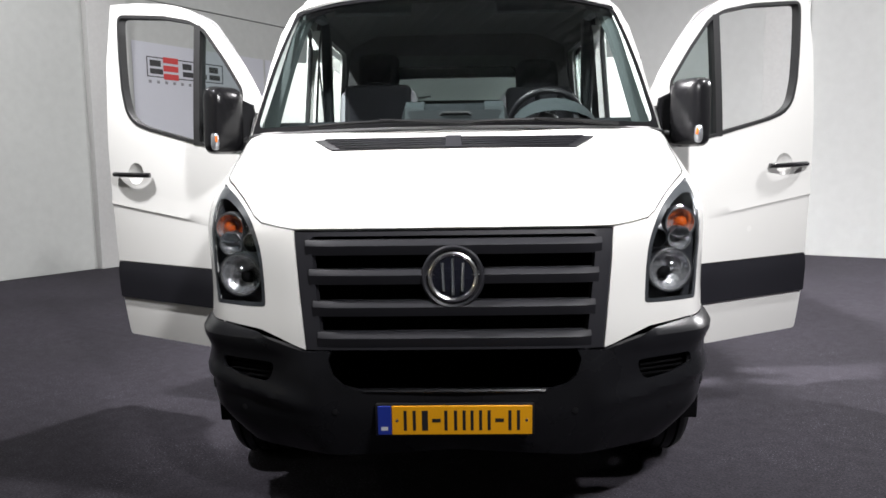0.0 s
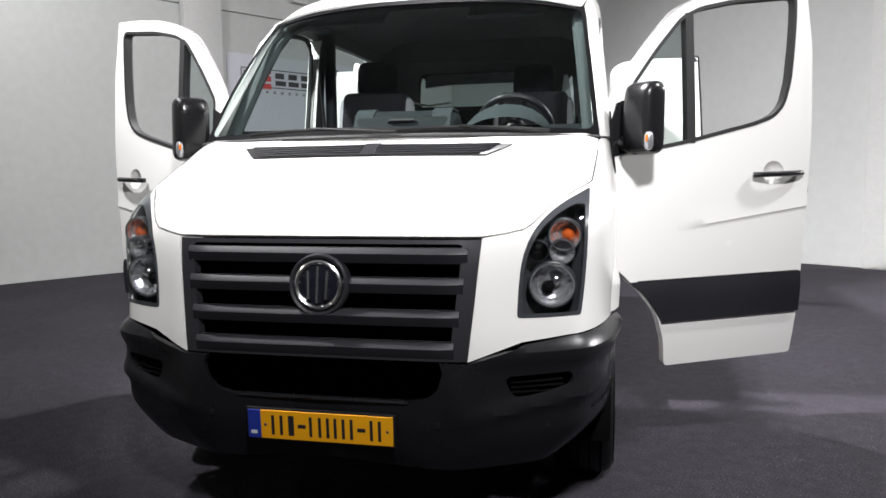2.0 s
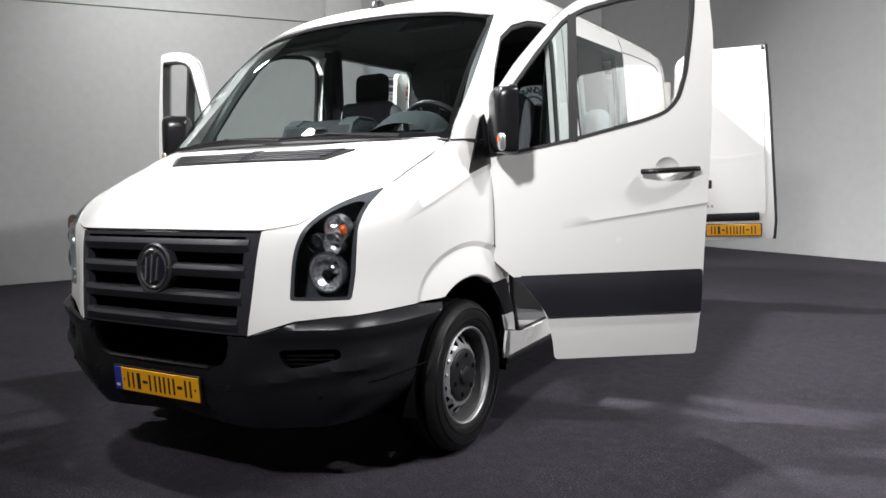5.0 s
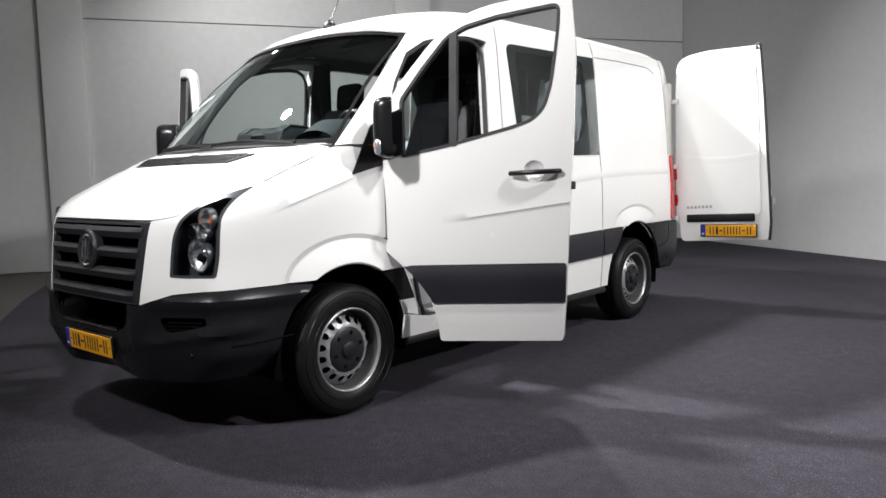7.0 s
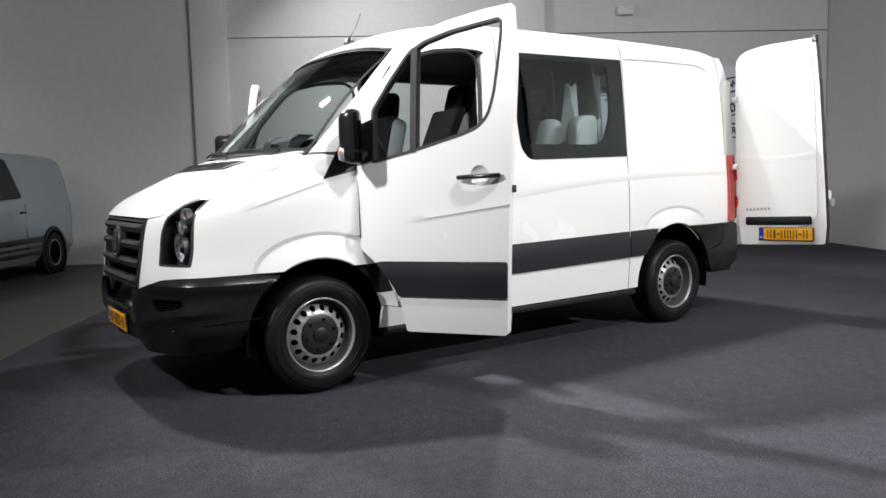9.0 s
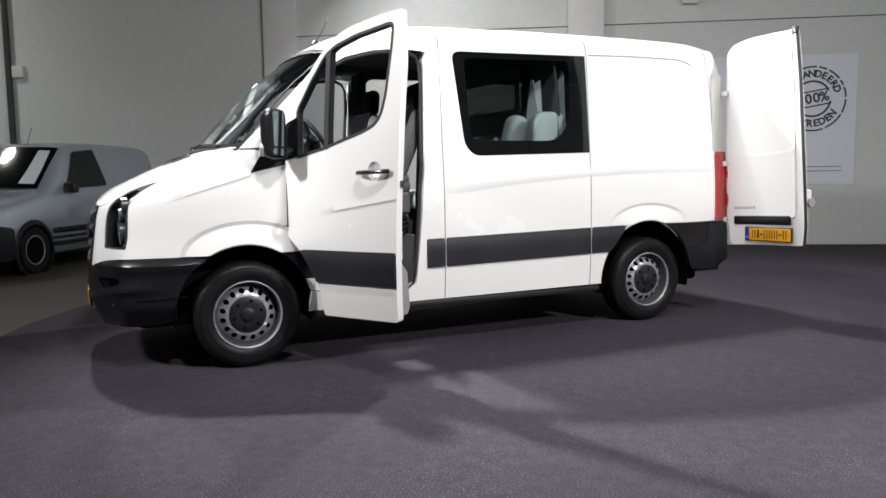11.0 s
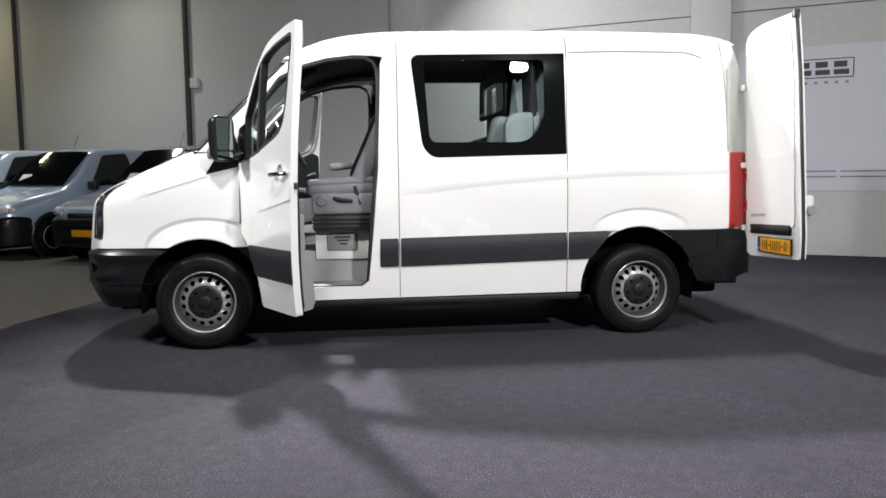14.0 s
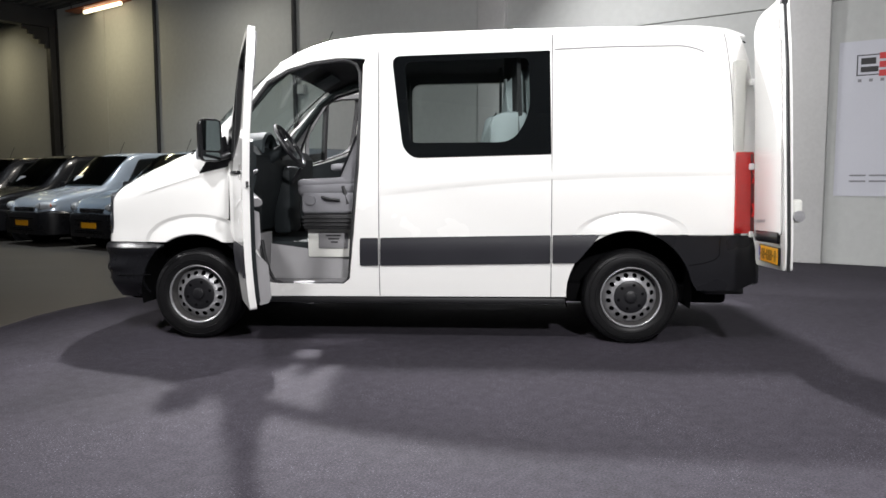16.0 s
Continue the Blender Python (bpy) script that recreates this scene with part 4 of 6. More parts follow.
for side in SIDES:
    line = [(2.31, 2.248), (2.31, 2.09), (2.29, 2.05), (2.285, 1.9), (2.26, 1.3), (2.215, 0.8), (2.18, 0.47), (2.13, 0.43), (1.62, 0.43), (1.50, 0.455), (1.42, 0.47), (1.40, 0.335), (3.785, 0.345)]
    line += arch(**REAR_ARCH, a0=2, a1=70) + REAR_LIP
    line += [(4.966, 0.806), (4.968, 1.398), (5.115, 1.40), (5.102, 1.8), (5.055, 2.05), (5.015, 2.17), (4.985, 2.248)]
    if side > 0:
        skin("body_side", WHITE, VAN, line, [grow(CLEAR, 0.035)], flank(side), (side, 0, 0), 0.014, 0.06)
    else:
        gap = round_poly([(2.45, 2.12), (3.50, 2.13), (3.50, 0.46), (2.45, 0.46)], 0.1)
        skin("body_side", WHITE, VAN, line, [gap], flank(side), (side, 0, 0), 0.014, 0.08)
    # inner lining
    lining = [(2.32, 2.22), (2.30, 0.62), (3.68, 0.62), (3.68, 0.90), (4.95, 0.90), (4.95, 2.22)]
    hole = round_poly([(2.57, 2.10), (3.53, 2.12), (3.54, 1.70), (3.43, 1.45), (2.65, 1.45)], 0.08) if side > 0 else gap
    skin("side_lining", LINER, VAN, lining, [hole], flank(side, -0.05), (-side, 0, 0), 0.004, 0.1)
    shift = flank(side, 0.004)
    if side > 0:
        pane = skin("window_border", FRIT, VAN, PANE, [CLEAR], shift, (side, 0, 0), 0.006, 0.06, "black-bordered fixed side window")
        gl = skin("pane", GLASS, pane, PANE, [], flank(side, 0.0065), (side, 0, 0), 0.0, 0.12)
        gl.visible_shadow = False
        # panel joints
        for y, za, zb in ((2.405, 0.345, 2.255), (3.672, 0.345, 2.255)):
            part("panel_joint", tube([flank(side, -0.0005)(y, z) for z in np.linspace(za, zb, 26)], 0.0032, 5), SEAL, VAN)
        part("panel_joint", tube([flank(side, -0.0005)(4.955 - 0.07 * max(0, (z - 1.39) / 0.86) ** 2, z) for z in np.linspace(1.40, 2.25, 16)], 0.0028, 5), SEAL, VAN)
        part("gutter_line", tube([flank(side, 0.0)(y, 2.140 + 0.012 * min(1, (y - 3.68) / 0.4) - 0.05 * max(0, (y - 4.55) / 0.2) ** 2) for y in np.linspace(3.69, 4.74, 24)], 0.0042, 6), TRIM_GREY, VAN)
        crease = [(2.31, 1.085), (2.6, 1.115), (3.0, 1.158), (3.35, 1.188), (3.7, 1.208), (4.2, 1.226), (4.94, 1.236)]
        cz = smooth_curve([p[0] for p in crease], [p[1] for p in crease])
        part("crease", loft([[flank(side, 0.0003 + d * min(1, (y - 2.31) / 0.3))(y, cz(y) + dz) for y in np.linspace(2.32, 4.95, 40)] for d, dz in ((0.0003, 0.10), (0.0014, 0.05), (0.0042, 0.004), (0.0005, -0.004), (0.0003, -0.012))]), WHITE, VAN)
    # mouldings
    def stripe(y):
        return 0.573 + 0.027 * min(1, (y - 2.26) / 1.6)
    for ya, yb in ((2.262, 2.398), (2.414, 3.665), (3.680, 4.02)):
        cut = 0.105 if yb > 3.9 else 0
        ring = [(ya, stripe(ya)), (yb - cut * 1.6, stripe(yb)), (yb, stripe(yb) + 0.2), (ya, stripe(ya) + 0.2)]
        strip = skin("side_moulding", MOULDING, VAN, round_poly(ring, 0.006, 2), [], lambda y, z: flank(side, 0.015 - 0.011 * max(0.0, (z - stripe(y) - 0.140) / 0.06))(y, z), (side, 0, 0), 0.016, 0.04)
        part("groove", tube([flank(side, 0.0022)(y, stripe(y) + 0.2015) for y in np.linspace(ya + 0.004, yb - 0.03 * (cut > 0) - 0.004, 8)], 0.0022, 5), VOID, strip)
    # wheel arch lips: stepped in below the panel, then flared out to the opening
    for A, base, far in ((FRONT_ARCH, 0.743, FRONT_LIP), (REAR_ARCH, 0.806, REAR_LIP)):
        e0 = math.degrees(math.asin((base - A["cz"]) / A["rz"]))
        near = arch(**A, a0=e0, a1=180 - e0, n_=26)
        if A is FRONT_ARCH:
            far = [(min(y, wing_end(z)), z) for y, z in far]
        rows = []
        for f, d in ((0.0, -0.03), (0.0, 0.012), (0.05, 0.018), (0.45, 0.008), (0.82, -0.007), (0.85, -0.008), (0.985, -0.001), (1.0, 0.0)):
            rr_ = []
            for (y0, z0), (y1, z1) in zip(near, far):
                y, z = y0 + (y1 - y0) * f, z0 + (z1 - z0) * f
                if A is FRONT_ARCH:
                    p = nose(*fy(y, z), d)
                    rr_.append(Vector((side * p.x, p.y, p.z)))
                else:
                    rr_.append(flank(side, d)(y, z))
            rows.append(rr_)
        part("arch_lip", sheet(rows, 0.004, (side, 0, 0)), WHITE, VAN, "", None, 24)
    # Arch liners take the cavity black, so their shade is in the colour.
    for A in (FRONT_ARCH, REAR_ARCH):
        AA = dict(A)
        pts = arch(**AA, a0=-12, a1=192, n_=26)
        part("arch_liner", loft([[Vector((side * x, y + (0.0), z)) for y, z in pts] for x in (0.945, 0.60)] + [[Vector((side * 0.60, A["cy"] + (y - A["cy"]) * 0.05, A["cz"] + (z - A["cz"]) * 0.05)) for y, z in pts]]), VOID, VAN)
    # black corner behind the front wheel, and the sill below the doors
    skin("rear_splash_panel", BUMPER, VAN, [(1.236, 0.735), (1.412, 0.739), (1.43, 0.70), (1.50, 0.558), (1.388, 0.558), (1.33, 0.65)], [], flank(side, -0.006), (side, 0, 0), 0.02, 0.05)
    skin("pillar_foot_panel", WHITE, VAN, [(1.39, 0.555), (1.505, 0.555), (1.525, 0.505), (1.54, 0.45), (1.50, 0.462), (1.42, 0.478)], [], flank(side, -0.012), (side, 0, 0), 0.014, 0.06)
    skin("hinge_pillar", WHITE, VAN, [(1.40, 0.775), (1.43, 0.775), (1.455, 0.72), (1.525, 0.55), (1.507, 0.556), (1.435, 0.715)], [], flank(side, -0.026), (side, 0, 0), 0.014, 0.06)
    # pressed line along the wing
    run = np.linspace(0, 1, 16)
    part("crease", loft([[(lambda p: Vector((side * p.x, p.y, p.z)))(nose(*fy(0.53 + 0.52 * k, 1.083 + 0.160 * k + dz), d * min(1, k / 0.25) + 0.0009)) for k in run] for d, dz in ((0.0, 0.075), (0.0050, 0.004), (0.0003, -0.005), (0.0, -0.009))]), WHITE, VAN)
    part("door_gap", tube([(lambda p: Vector((side * p.x, p.y, p.z)))(nose(*fy(y + 0.0015, z), -0.001)) for y, z in ((1.36, 0.81), (1.308, 0.87), (1.272, 0.918), (1.273, 1.0), (1.275, 1.1), (1.2765, 1.22), (1.278, 1.31))], 0.0032, 5), VOID, VAN)
    part("pillar_joint", tube([Vector((side * x, y, z)) for x, y, z in ((0.899, 0.99, 1.412), (0.925, 1.08, 1.416), (0.944, 1.17, 1.416), (0.951, 1.22, 1.415))], 0.0026, 5), SEAL, VAN)
    part("bonnet_gap", tube([(lambda p: Vector((side * p.x, p.y, p.z)))(nose(*fx(x + 0.0015, z + 0.003), -0.0008)) for x, z in hood_line[:5]], 0.0034, 5), SEAL, VAN)
    part("sill", box((side * 0.86, 1.42, 0.285), (side * 0.94, 3.78, 0.334), 0.014), SILL, VAN)
    # tail lamp
    tl = skin("tail_light", RED_LENS, VAN, round_poly([(4.972, 1.394), (5.10, 1.394), (5.118, 0.815), (4.967, 0.815)], 0.012, 2), [], flank(side, 0.012), (side, 0, 0), 0.03, 0.06, "tall red tail light")
    skin("lens_edge", RED_DARK, tl, [(5.082, 0.83), (5.108, 0.83), (5.094, 1.38), (5.074, 1.38)], [], flank(side, 0.0135), (side, 0, 0), 0.002, 0.06)
    for z in (1.22, 0.98):
        part("lens_rib", tube([flank(side, 0.014)(5.095, z - 0.05), flank(side, 0.02)(5.108, z), flank(side, 0.014)(5.095, z + 0.05)], 0.012, 6), RED_LENS, tl)
    # rear bumper
    ring = [(y, z) for y, z in arch(**REAR_ARCH, a0=108, a1=165)] + [(4.70, 0.43), (4.72, 0.40), (5.0, 0.40), (5.13, 0.46), (5.125, 0.70), (5.10, 0.80), (4.56, 0.80)]
    rb = skin("rear_bumper", BUMPER, VAN, ring, [], flank(side, 0.016), (side, 0, 0), 0.03, 0.05, "anthracite plastic rear bumper corner")
    part("seam", tube([flank(side, 0.017)(y, z) for y, z in ((4.65, 0.585), (4.75, 0.60), (4.83, 0.625), (4.865, 0.66), (4.868, 0.79))], 0.003, 5), VOID, rb)
    part("tow_step", box((side * 0.55, 4.78, 0.37), (side * 0.93, 5.06, 0.42), 0.012), BLACK, rb)
part("rear_bumper_beam", box((-0.93, 5.06, 0.44), (0.93, 5.17, 0.62), 0.03), BUMPER, VAN)
# Underside parts are near-black too, with the shade below put into the colour.
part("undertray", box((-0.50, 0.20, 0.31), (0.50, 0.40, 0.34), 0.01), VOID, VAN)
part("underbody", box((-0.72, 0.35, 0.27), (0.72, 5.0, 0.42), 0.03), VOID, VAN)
part("cab_floor", box((-0.60, 1.15, 0.62), (0.60, 2.32, 0.72), 0.01), DASH, VAN)
part("load_floor", box((-0.92, 2.3, 0.55), (0.92, 3.70, 0.62), 0.01), LINER, VAN)
part("load_floor", box((-0.58, 3.70, 0.55), (0.58, 5.05, 0.62), 0.01), LINER, VAN)
part("firewall", box((-0.88, 1.10, 0.83), (0.88, 1.16, 1.40), 0.01), DASH, VAN)
part("firewall", box((-0.58, 1.10, 0.42), (0.58, 1.16, 0.825), 0.01), DASH, VAN)
part("rear_header", sheet([[Vector((x, y + 0.0, z - 0.03 * (abs(x) / 0.82) ** 4)) for x in np.linspace(-0.80, 0.80, 15)] for y, z in ((4.99, 2.285), (5.015, 2.23), (5.025, 2.16), (5.0, 2.12))], 0.01, (0, 1, 0.3)), WHITE, VAN)
ant = part("antenna", lathe([(0.045, -0.01), (0.043, 0.012), (0.032, 0.032), (0.014, 0.048), (0.004, 0.05)], 18, "Z", pose(0, 1.77, 2.240)), BLACK, VAN)
part("rod", tube([(0, 1.77, 2.28), (0.0, 1.82, 2.36), (0.0, 1.87, 2.47)], 0.0035, 6), BLACK, ant)

# black corner piece at the foot of the windscreen pillar
for side in SIDES:
    tri = round_poly([(1.047, 1.258), (1.272, 1.308), (1.287, 1.41), (1.25, 1.54), (1.208, 1.515)], 0.012, 3)
    skin("pillar_foot", MIRROR_CASE, VAN, tri, [], flank(side, 0.007), (side, 0, 0), 0.008, 0.05)

# wheels
def wheel(side, y):
    m = Matrix.Translation((side * 0.845, y, 0.345)) @ Matrix.Rotation(0 if side > 0 else math.pi, 4, "Z")
    tyre_profile = [(0.215, -0.10), (0.24, -0.115), (0.29, -0.118), (0.325, -0.108), (0.340, -0.085), (0.345, -0.05), (0.345, 0.05), (0.340, 0.085), (0.325, 0.106), (0.295, 0.117), (0.25, 0.114), (0.222, 0.104), (0.210, 0.09)]
    w = part("wheel", lathe(tyre_profile, 56, "X", m, None, True), RUBBER, VAN, "black tyre on a silver steel wheel")
    for r_ in (0.305, 0.262):
        part("sidewall_rib", lathe([(r_ - 0.003, 0.112), (r_, 0.1185), (r_ + 0.003, 0.112)], 56, "X", m, None, True), RUBBER, w)
    for k in range(4):
        x = -0.066 + 0.044 * k
        part("tread_groove", lathe([(0.343, x - 0.004), (0.3462, x - 0.004), (0.3462, x + 0.004), (0.343, x + 0.004)], 56, "X", m, None, True), VOID, w)
    part("rim", lathe([(0.2205, 0.094), (0.223, 0.104), (0.217, 0.109), (0.211, 0.104), (0.2095, 0.092), (0.214, 0.088)], 56, "X", m, None, True), STEEL, w)
    part("rim_well", lathe([(0.2105, 0.093), (0.206, 0.07), (0.199, 0.035), (0.196, 0.012), (0.208, 0.012), (0.213, 0.07)], 56, "X", m, None, True), WELL, w, "darker inside of the steel rim")
    ring = [(0.197 * math.cos(2 * math.pi * k / 56), 0.197 * math.sin(2 * math.pi * k / 56)) for k in range(56)]
    holes = []
    for k in range(16):
        a = 2 * math.pi * (k + 0.5) / 16
        c_ = (0.158 * math.cos(a), 0.158 * math.sin(a))
        holes.append([(c_[0] + 0.018 * math.cos(2 * math.pi * j / 10), c_[1] + 0.018 * math.sin(2 * math.pi * j / 10)) for j in range(10)])
    dish = smooth_curve([0, 0.10, 0.122, 0.136, 0.148, 0.174, 0.186, 0.197], [0.075, 0.075, 0.079, 0.077, 0.064, 0.046, 0.045, 0.018])
    vs, fs = fill2d(ring, holes, 0.03)
    bm = bmesh.new()
    bv = [bm.verts.new(m @ Vector((dish(math.hypot(*v)), v[0], v[1]))) for v in vs]
    for f in fs:
        bm.faces.new([bv[i] for i in f])
    bmesh.ops.recalc_face_normals(bm, faces=bm.faces)
    part("disc", bm, STEEL, w)
    part("brake_shadow", lathe([(0.01, 0.0), (0.2, 0.0), (0.2, 0.01), (0.01, 0.01)], 32, "X", m), VOID, w)
    cap = part("hub_cap", lathe([(0.122, 0.070), (0.120, 0.082), (0.108, 0.088), (0.07, 0.086), (0.045, 0.088), (0.042, 0.100), (0.032, 0.104), (0.004, 0.104)], 40, "X", m), BLACK, w, "black plastic hub cap")
    for k in range(6):
        a = 2 * math.pi * (k + 0.25) / 6
        part("bolt_recess", lathe([(0.004, 0.0885), (0.011, 0.0895), (0.013, 0.084)], 10, "X", m @ Matrix.Translation((0, 0.09 * math.cos(a), 0.09 * math.sin(a)))), VOID, cap)
    return w


for side in SIDES:
    for y in (1.004, 4.254):
        wheel(side, y)

# ---- cab doors, standing open ----
DO, DU, DN = Vector((0.957, 1.316, 0)), Vector((0.9160, 0.4012, 0)), Vector((0.4012, -0.9160, 0))


door_belly = smooth_curve([0.33, 0.55, 0.8, 1.1, 1.4, 1.75, 2.0, 2.17], [-0.018, 0.006, 0.018, 0.02, 0.014, -0.008, -0.03, -0.042])


def door_map(side, lift=0.0):
    def at(u, z):
        off = door_belly(z) + lift + 0.020 * min(1, max(0, 1 - u / 0.13)) ** 2
        p = DO + DU * u + DN * off
        return Vector((side * p.x, p.y, z))

    return at


D_LINE = round_poly([(0.94, 0.376), (0.272, 0.345), (0.260, 0.47), (0.220, 0.60), (0.142, 0.70), (0.058, 0.775), (-0.06, 0.885), (-0.10, 1.13), (-0.115, 1.32), (-0.02, 1.60), (0.10, 1.775), (0.24, 1.935), (0.34, 2.02), (0.45, 2.083), (0.57, 2.115), (0.80, 2.145), (0.985, 2.155), (1.012, 1.86), (1.0, 1.4), (0.976, 0.98), (0.958, 0.6)], [0.02, 0.02, 0.05, 0.05, 0.05, 0.03, 0.05, 0, 0.02, 0.05, 0.05, 0.05, 0.05, 0.05, 0.05, 0.05, 0.012, 0.05, 0.05, 0.05, 0.05])
D_WIN = round_poly([(0.083, 1.345), (0.075, 1.655), (0.20, 1.822), (0.33, 1.972), (0.43, 2.022), (0.61, 2.062), (0.935, 2.098), (0.930, 1.98), (0.918, 1.86), (0.895, 1.69), (0.860, 1.572), (0.80, 1.512), (0.70, 1.478), (0.34, 1.392)], [0.02, 0.03, 0.03, 0.03, 0.03, 0.03, 0.05, 0.02, 0.03, 0.03, 0.05, 0.04, 0.03, 0.03])

CUP = [(0.802 + 0.056 * math.cos(2 * math.pi * k / 24), 1.256 + 0.056 * math.sin(2 * math.pi * k / 24)) for k in range(24)]

for side in SIDES:
    out = Vector((side * DN.x, DN.y, 0))
    door = skin("front_door", WHITE, VAN, D_LINE, [D_WIN, CUP], door_map(side), out, 0.045, 0.06, "open white cab door")
    skin("window_seal", SEAL, door, D_WIN, [grow(D_WIN, -0.016)], door_map(side, 0.004), out, 0.045, 0.05)
    part("window_divider", loft([[door_map(side, l)(u, z) for z in np.linspace(1.396, 1.99, 8)] for u, l in ((0.352, 0.004), (0.392, 0.004), (0.392, -0.04), (0.352, -0.04), (0.352, 0.004))]), SEAL, door)
    quarter = [(0.092, 1.36), (0.086, 1.655), (0.208, 1.818), (0.355, 1.98), (0.355, 1.405)]
    q = skin("quarter_glass", GLASS, door, quarter, [], door_map(side, -0.016), out, 0.0, 0.1)
    q.visible_shadow = False
    skin("mirror_base", MIRROR_CASE, door, round_poly([(-0.105, 1.318), (0.088, 1.36), (0.092, 1.61), (0.0, 1.575)], 0.012), [], door_map(side, 0.005), out, 0.02, 0.06)
    skin("side_moulding", MOULDING, door, round_poly([(0.957, 0.588), (0.962, 0.782), (0.080, 0.757), (0.158, 0.688), (0.230, 0.586), (0.240, 0.562)], [0.006, 0.006, 0.006, 0.04, 0.02, 0.004], 3), [], lambda u, z: door_map(side, 0.015 - 0.011 * max(0.0, (z - 0.697 - 0.028 * (u - 0.08) / 0.88) / 0.06))(u, z), out, 0.016, 0.04)
    part("groove", tube([door_map(side, 0.0022)(u, 0.7605 + 0.0245 * (u - 0.115) / 0.84) for u in np.linspace(0.115, 0.955, 10)], 0.0022, 5), VOID, door)
    part("crease", loft([[door_map(side, 0.0008 + d * min(1, (u - 0.31) / 0.15))(u, 0.997 + (u - 0.314) * 0.144 + dz) for u in np.linspace(0.31, 0.985, 18)] for d, dz in ((0.0003, 0.09), (0.0020, 0.04), (0.0056, 0.004), (0.0005, -0.003), (0.0003, -0.010))]), WHITE, door)
    # handle with its cup
    def cup_map(u, z):
        r_ = math.hypot(u - 0.802, z - 1.256) / 0.056
        return door_map(side, -0.026 * max(0, 1 - r_**2) ** 0.7)(u, z)
    skin("handle_cup", WHITE, door, CUP, [], cup_map, out, 0.002, 0.014)
    bow = [door_map(side, 0.012 + 0.035 * max(0.0, math.sin(math.pi * min(1, max(0, (u - 0.675) / 0.265)))) ** 0.6)(u, 1.247 + 0.006 * (u - 0.7) / 0.2) for u in np.linspace(0.682, 0.938, 16)]
    part("door_handle", tube(bow, 0.016, 10, 0.85), MIRROR_CASE, door, "black plastic pull handle")
    # inner side: trim, armrest, pocket
    trim_line = round_poly([(0.90, 0.40), (0.34, 0.38), (0.32, 0.58), (0.20, 0.74), (0.03, 0.90), (0.02, 1.33), (0.34, 1.385), (0.62, 1.44), (0.78, 1.48), (0.92, 1.45), (0.93, 0.9)], 0.03)
    skin("window_frame_trim", TRIM_GREY, door, grow(D_WIN, 0.045), [grow(D_WIN, 0.004)], door_map(side, -0.047), out, 0.012, 0.06)
    skin("inner_trim", DASH, door, trim_line, [], door_map(side, -0.046), out, 0.03, 0.08)
    part("door_pocket", loft([[door_map(side, l)(u, z) for l, z in ((-0.070, 0.40), (-0.125, 0.41), (-0.15, 0.45), (-0.15, 0.66), (-0.12, 0.70), (-0.070, 0.74))] for u in np.linspace(0.36, 0.90, 8)], True, True), TRIM_GREY, door)
    part("lower_trim", loft([[door_map(side, l)(u, z) for l, z in ((-0.070, 0.76), (-0.10, 0.77), (-0.112, 0.80), (-0.108, 1.0), (-0.070, 1.02))] for u in np.linspace(0.30, 0.91, 8)], True, True), TRIM_GREY, door)
    part("armrest", tube([door_map(side, -0.10)(u, 1.06 + 0.08 * (0.9 - u)) for u in np.linspace(0.35, 0.86, 8)], 0.035, 10, 0.8), TRIM_GREY, door)
    part("inner_handle", tube([door_map(side, -0.085)(0.62, 1.24), door_map(side, -0.11)(0.66, 1.26), door_map(side, -0.11)(0.76, 1.27), door_map(side, -0.085)(0.80, 1.26)], 0.01, 8), STEEL, door)
    part("latch", box((-0.012, -0.008, -0.02), (0.012, 0.008, 0.02), 0.003, 1, Matrix.Translation(door_map(side, -0.03)(0.996, 1.18)) @ Matrix.Rotation(radians(23 * side), 4, "Z")), IRON, door)
    for z in (1.06, 0.88):
        part("hinge", box((-0.03, -0.03, -0.04), (0.03, 0.03, 0.04), 0.008, 2, Matrix.Translation((side * 0.915, 1.335, z))), WHITE_IN, door)
    # mirror
    mc = Vector((side * 1.072, 1.178, 1.497))
    mm = Matrix.Translation(mc) @ Matrix.Rotation(radians(-side * 46), 4, "Z")
    shell = []
    for y, w, h in ((-0.055, 0.045, 0.085), (-0.050, 0.065, 0.125), (-0.032, 0.080, 0.146), (0.0, 0.087, 0.154), (0.030, 0.089, 0.156), (0.042, 0.086, 0.153)):
        shell.append([mm @ Vector((px, y, pz)) for px, pz in round_poly([(-w, -h), (w * 0.96, -h), (w, h), (-w * 0.92, h)], 0.05, 5)])
    mirror = part("wing_mirror", loft(shell, True, True), MIRROR_CASE, door, "glossy black plastic wing mirror")
    for za, zb in ((-0.075, 0.140), (-0.142, -0.088)):
        face = round_poly([(-0.066, za), (0.064, za), (0.066, zb), (-0.060, zb)], 0.018, 4)
        bm = bmesh.new()
        f = bm.faces.new([bm.verts.new(mm @ Vector((px, 0.0455, pz))) for px, pz in face])
        bmesh.ops.recalc_face_normals(bm, faces=bm.faces)
        f.normal_update()
        if f.normal.x * side < 0:
            bmesh.ops.reverse_faces(bm, faces=[f])
        part("mirror_glass", bm, MIRROR, mirror, "", None, None)
    ind = lathe([(0.002, -0.040), (0.014, -0.036), (0.019, -0.022), (0.020, 0.0), (0.019, 0.022), (0.014, 0.036), (0.002, 0.040)], 16, "Z", mm @ Matrix.Translation((side * 0.068, -0.034, -0.100)))
    signal = part("turn_signal", ind, INDICATOR, mirror, "clear grey indicator lens with amber bulb")
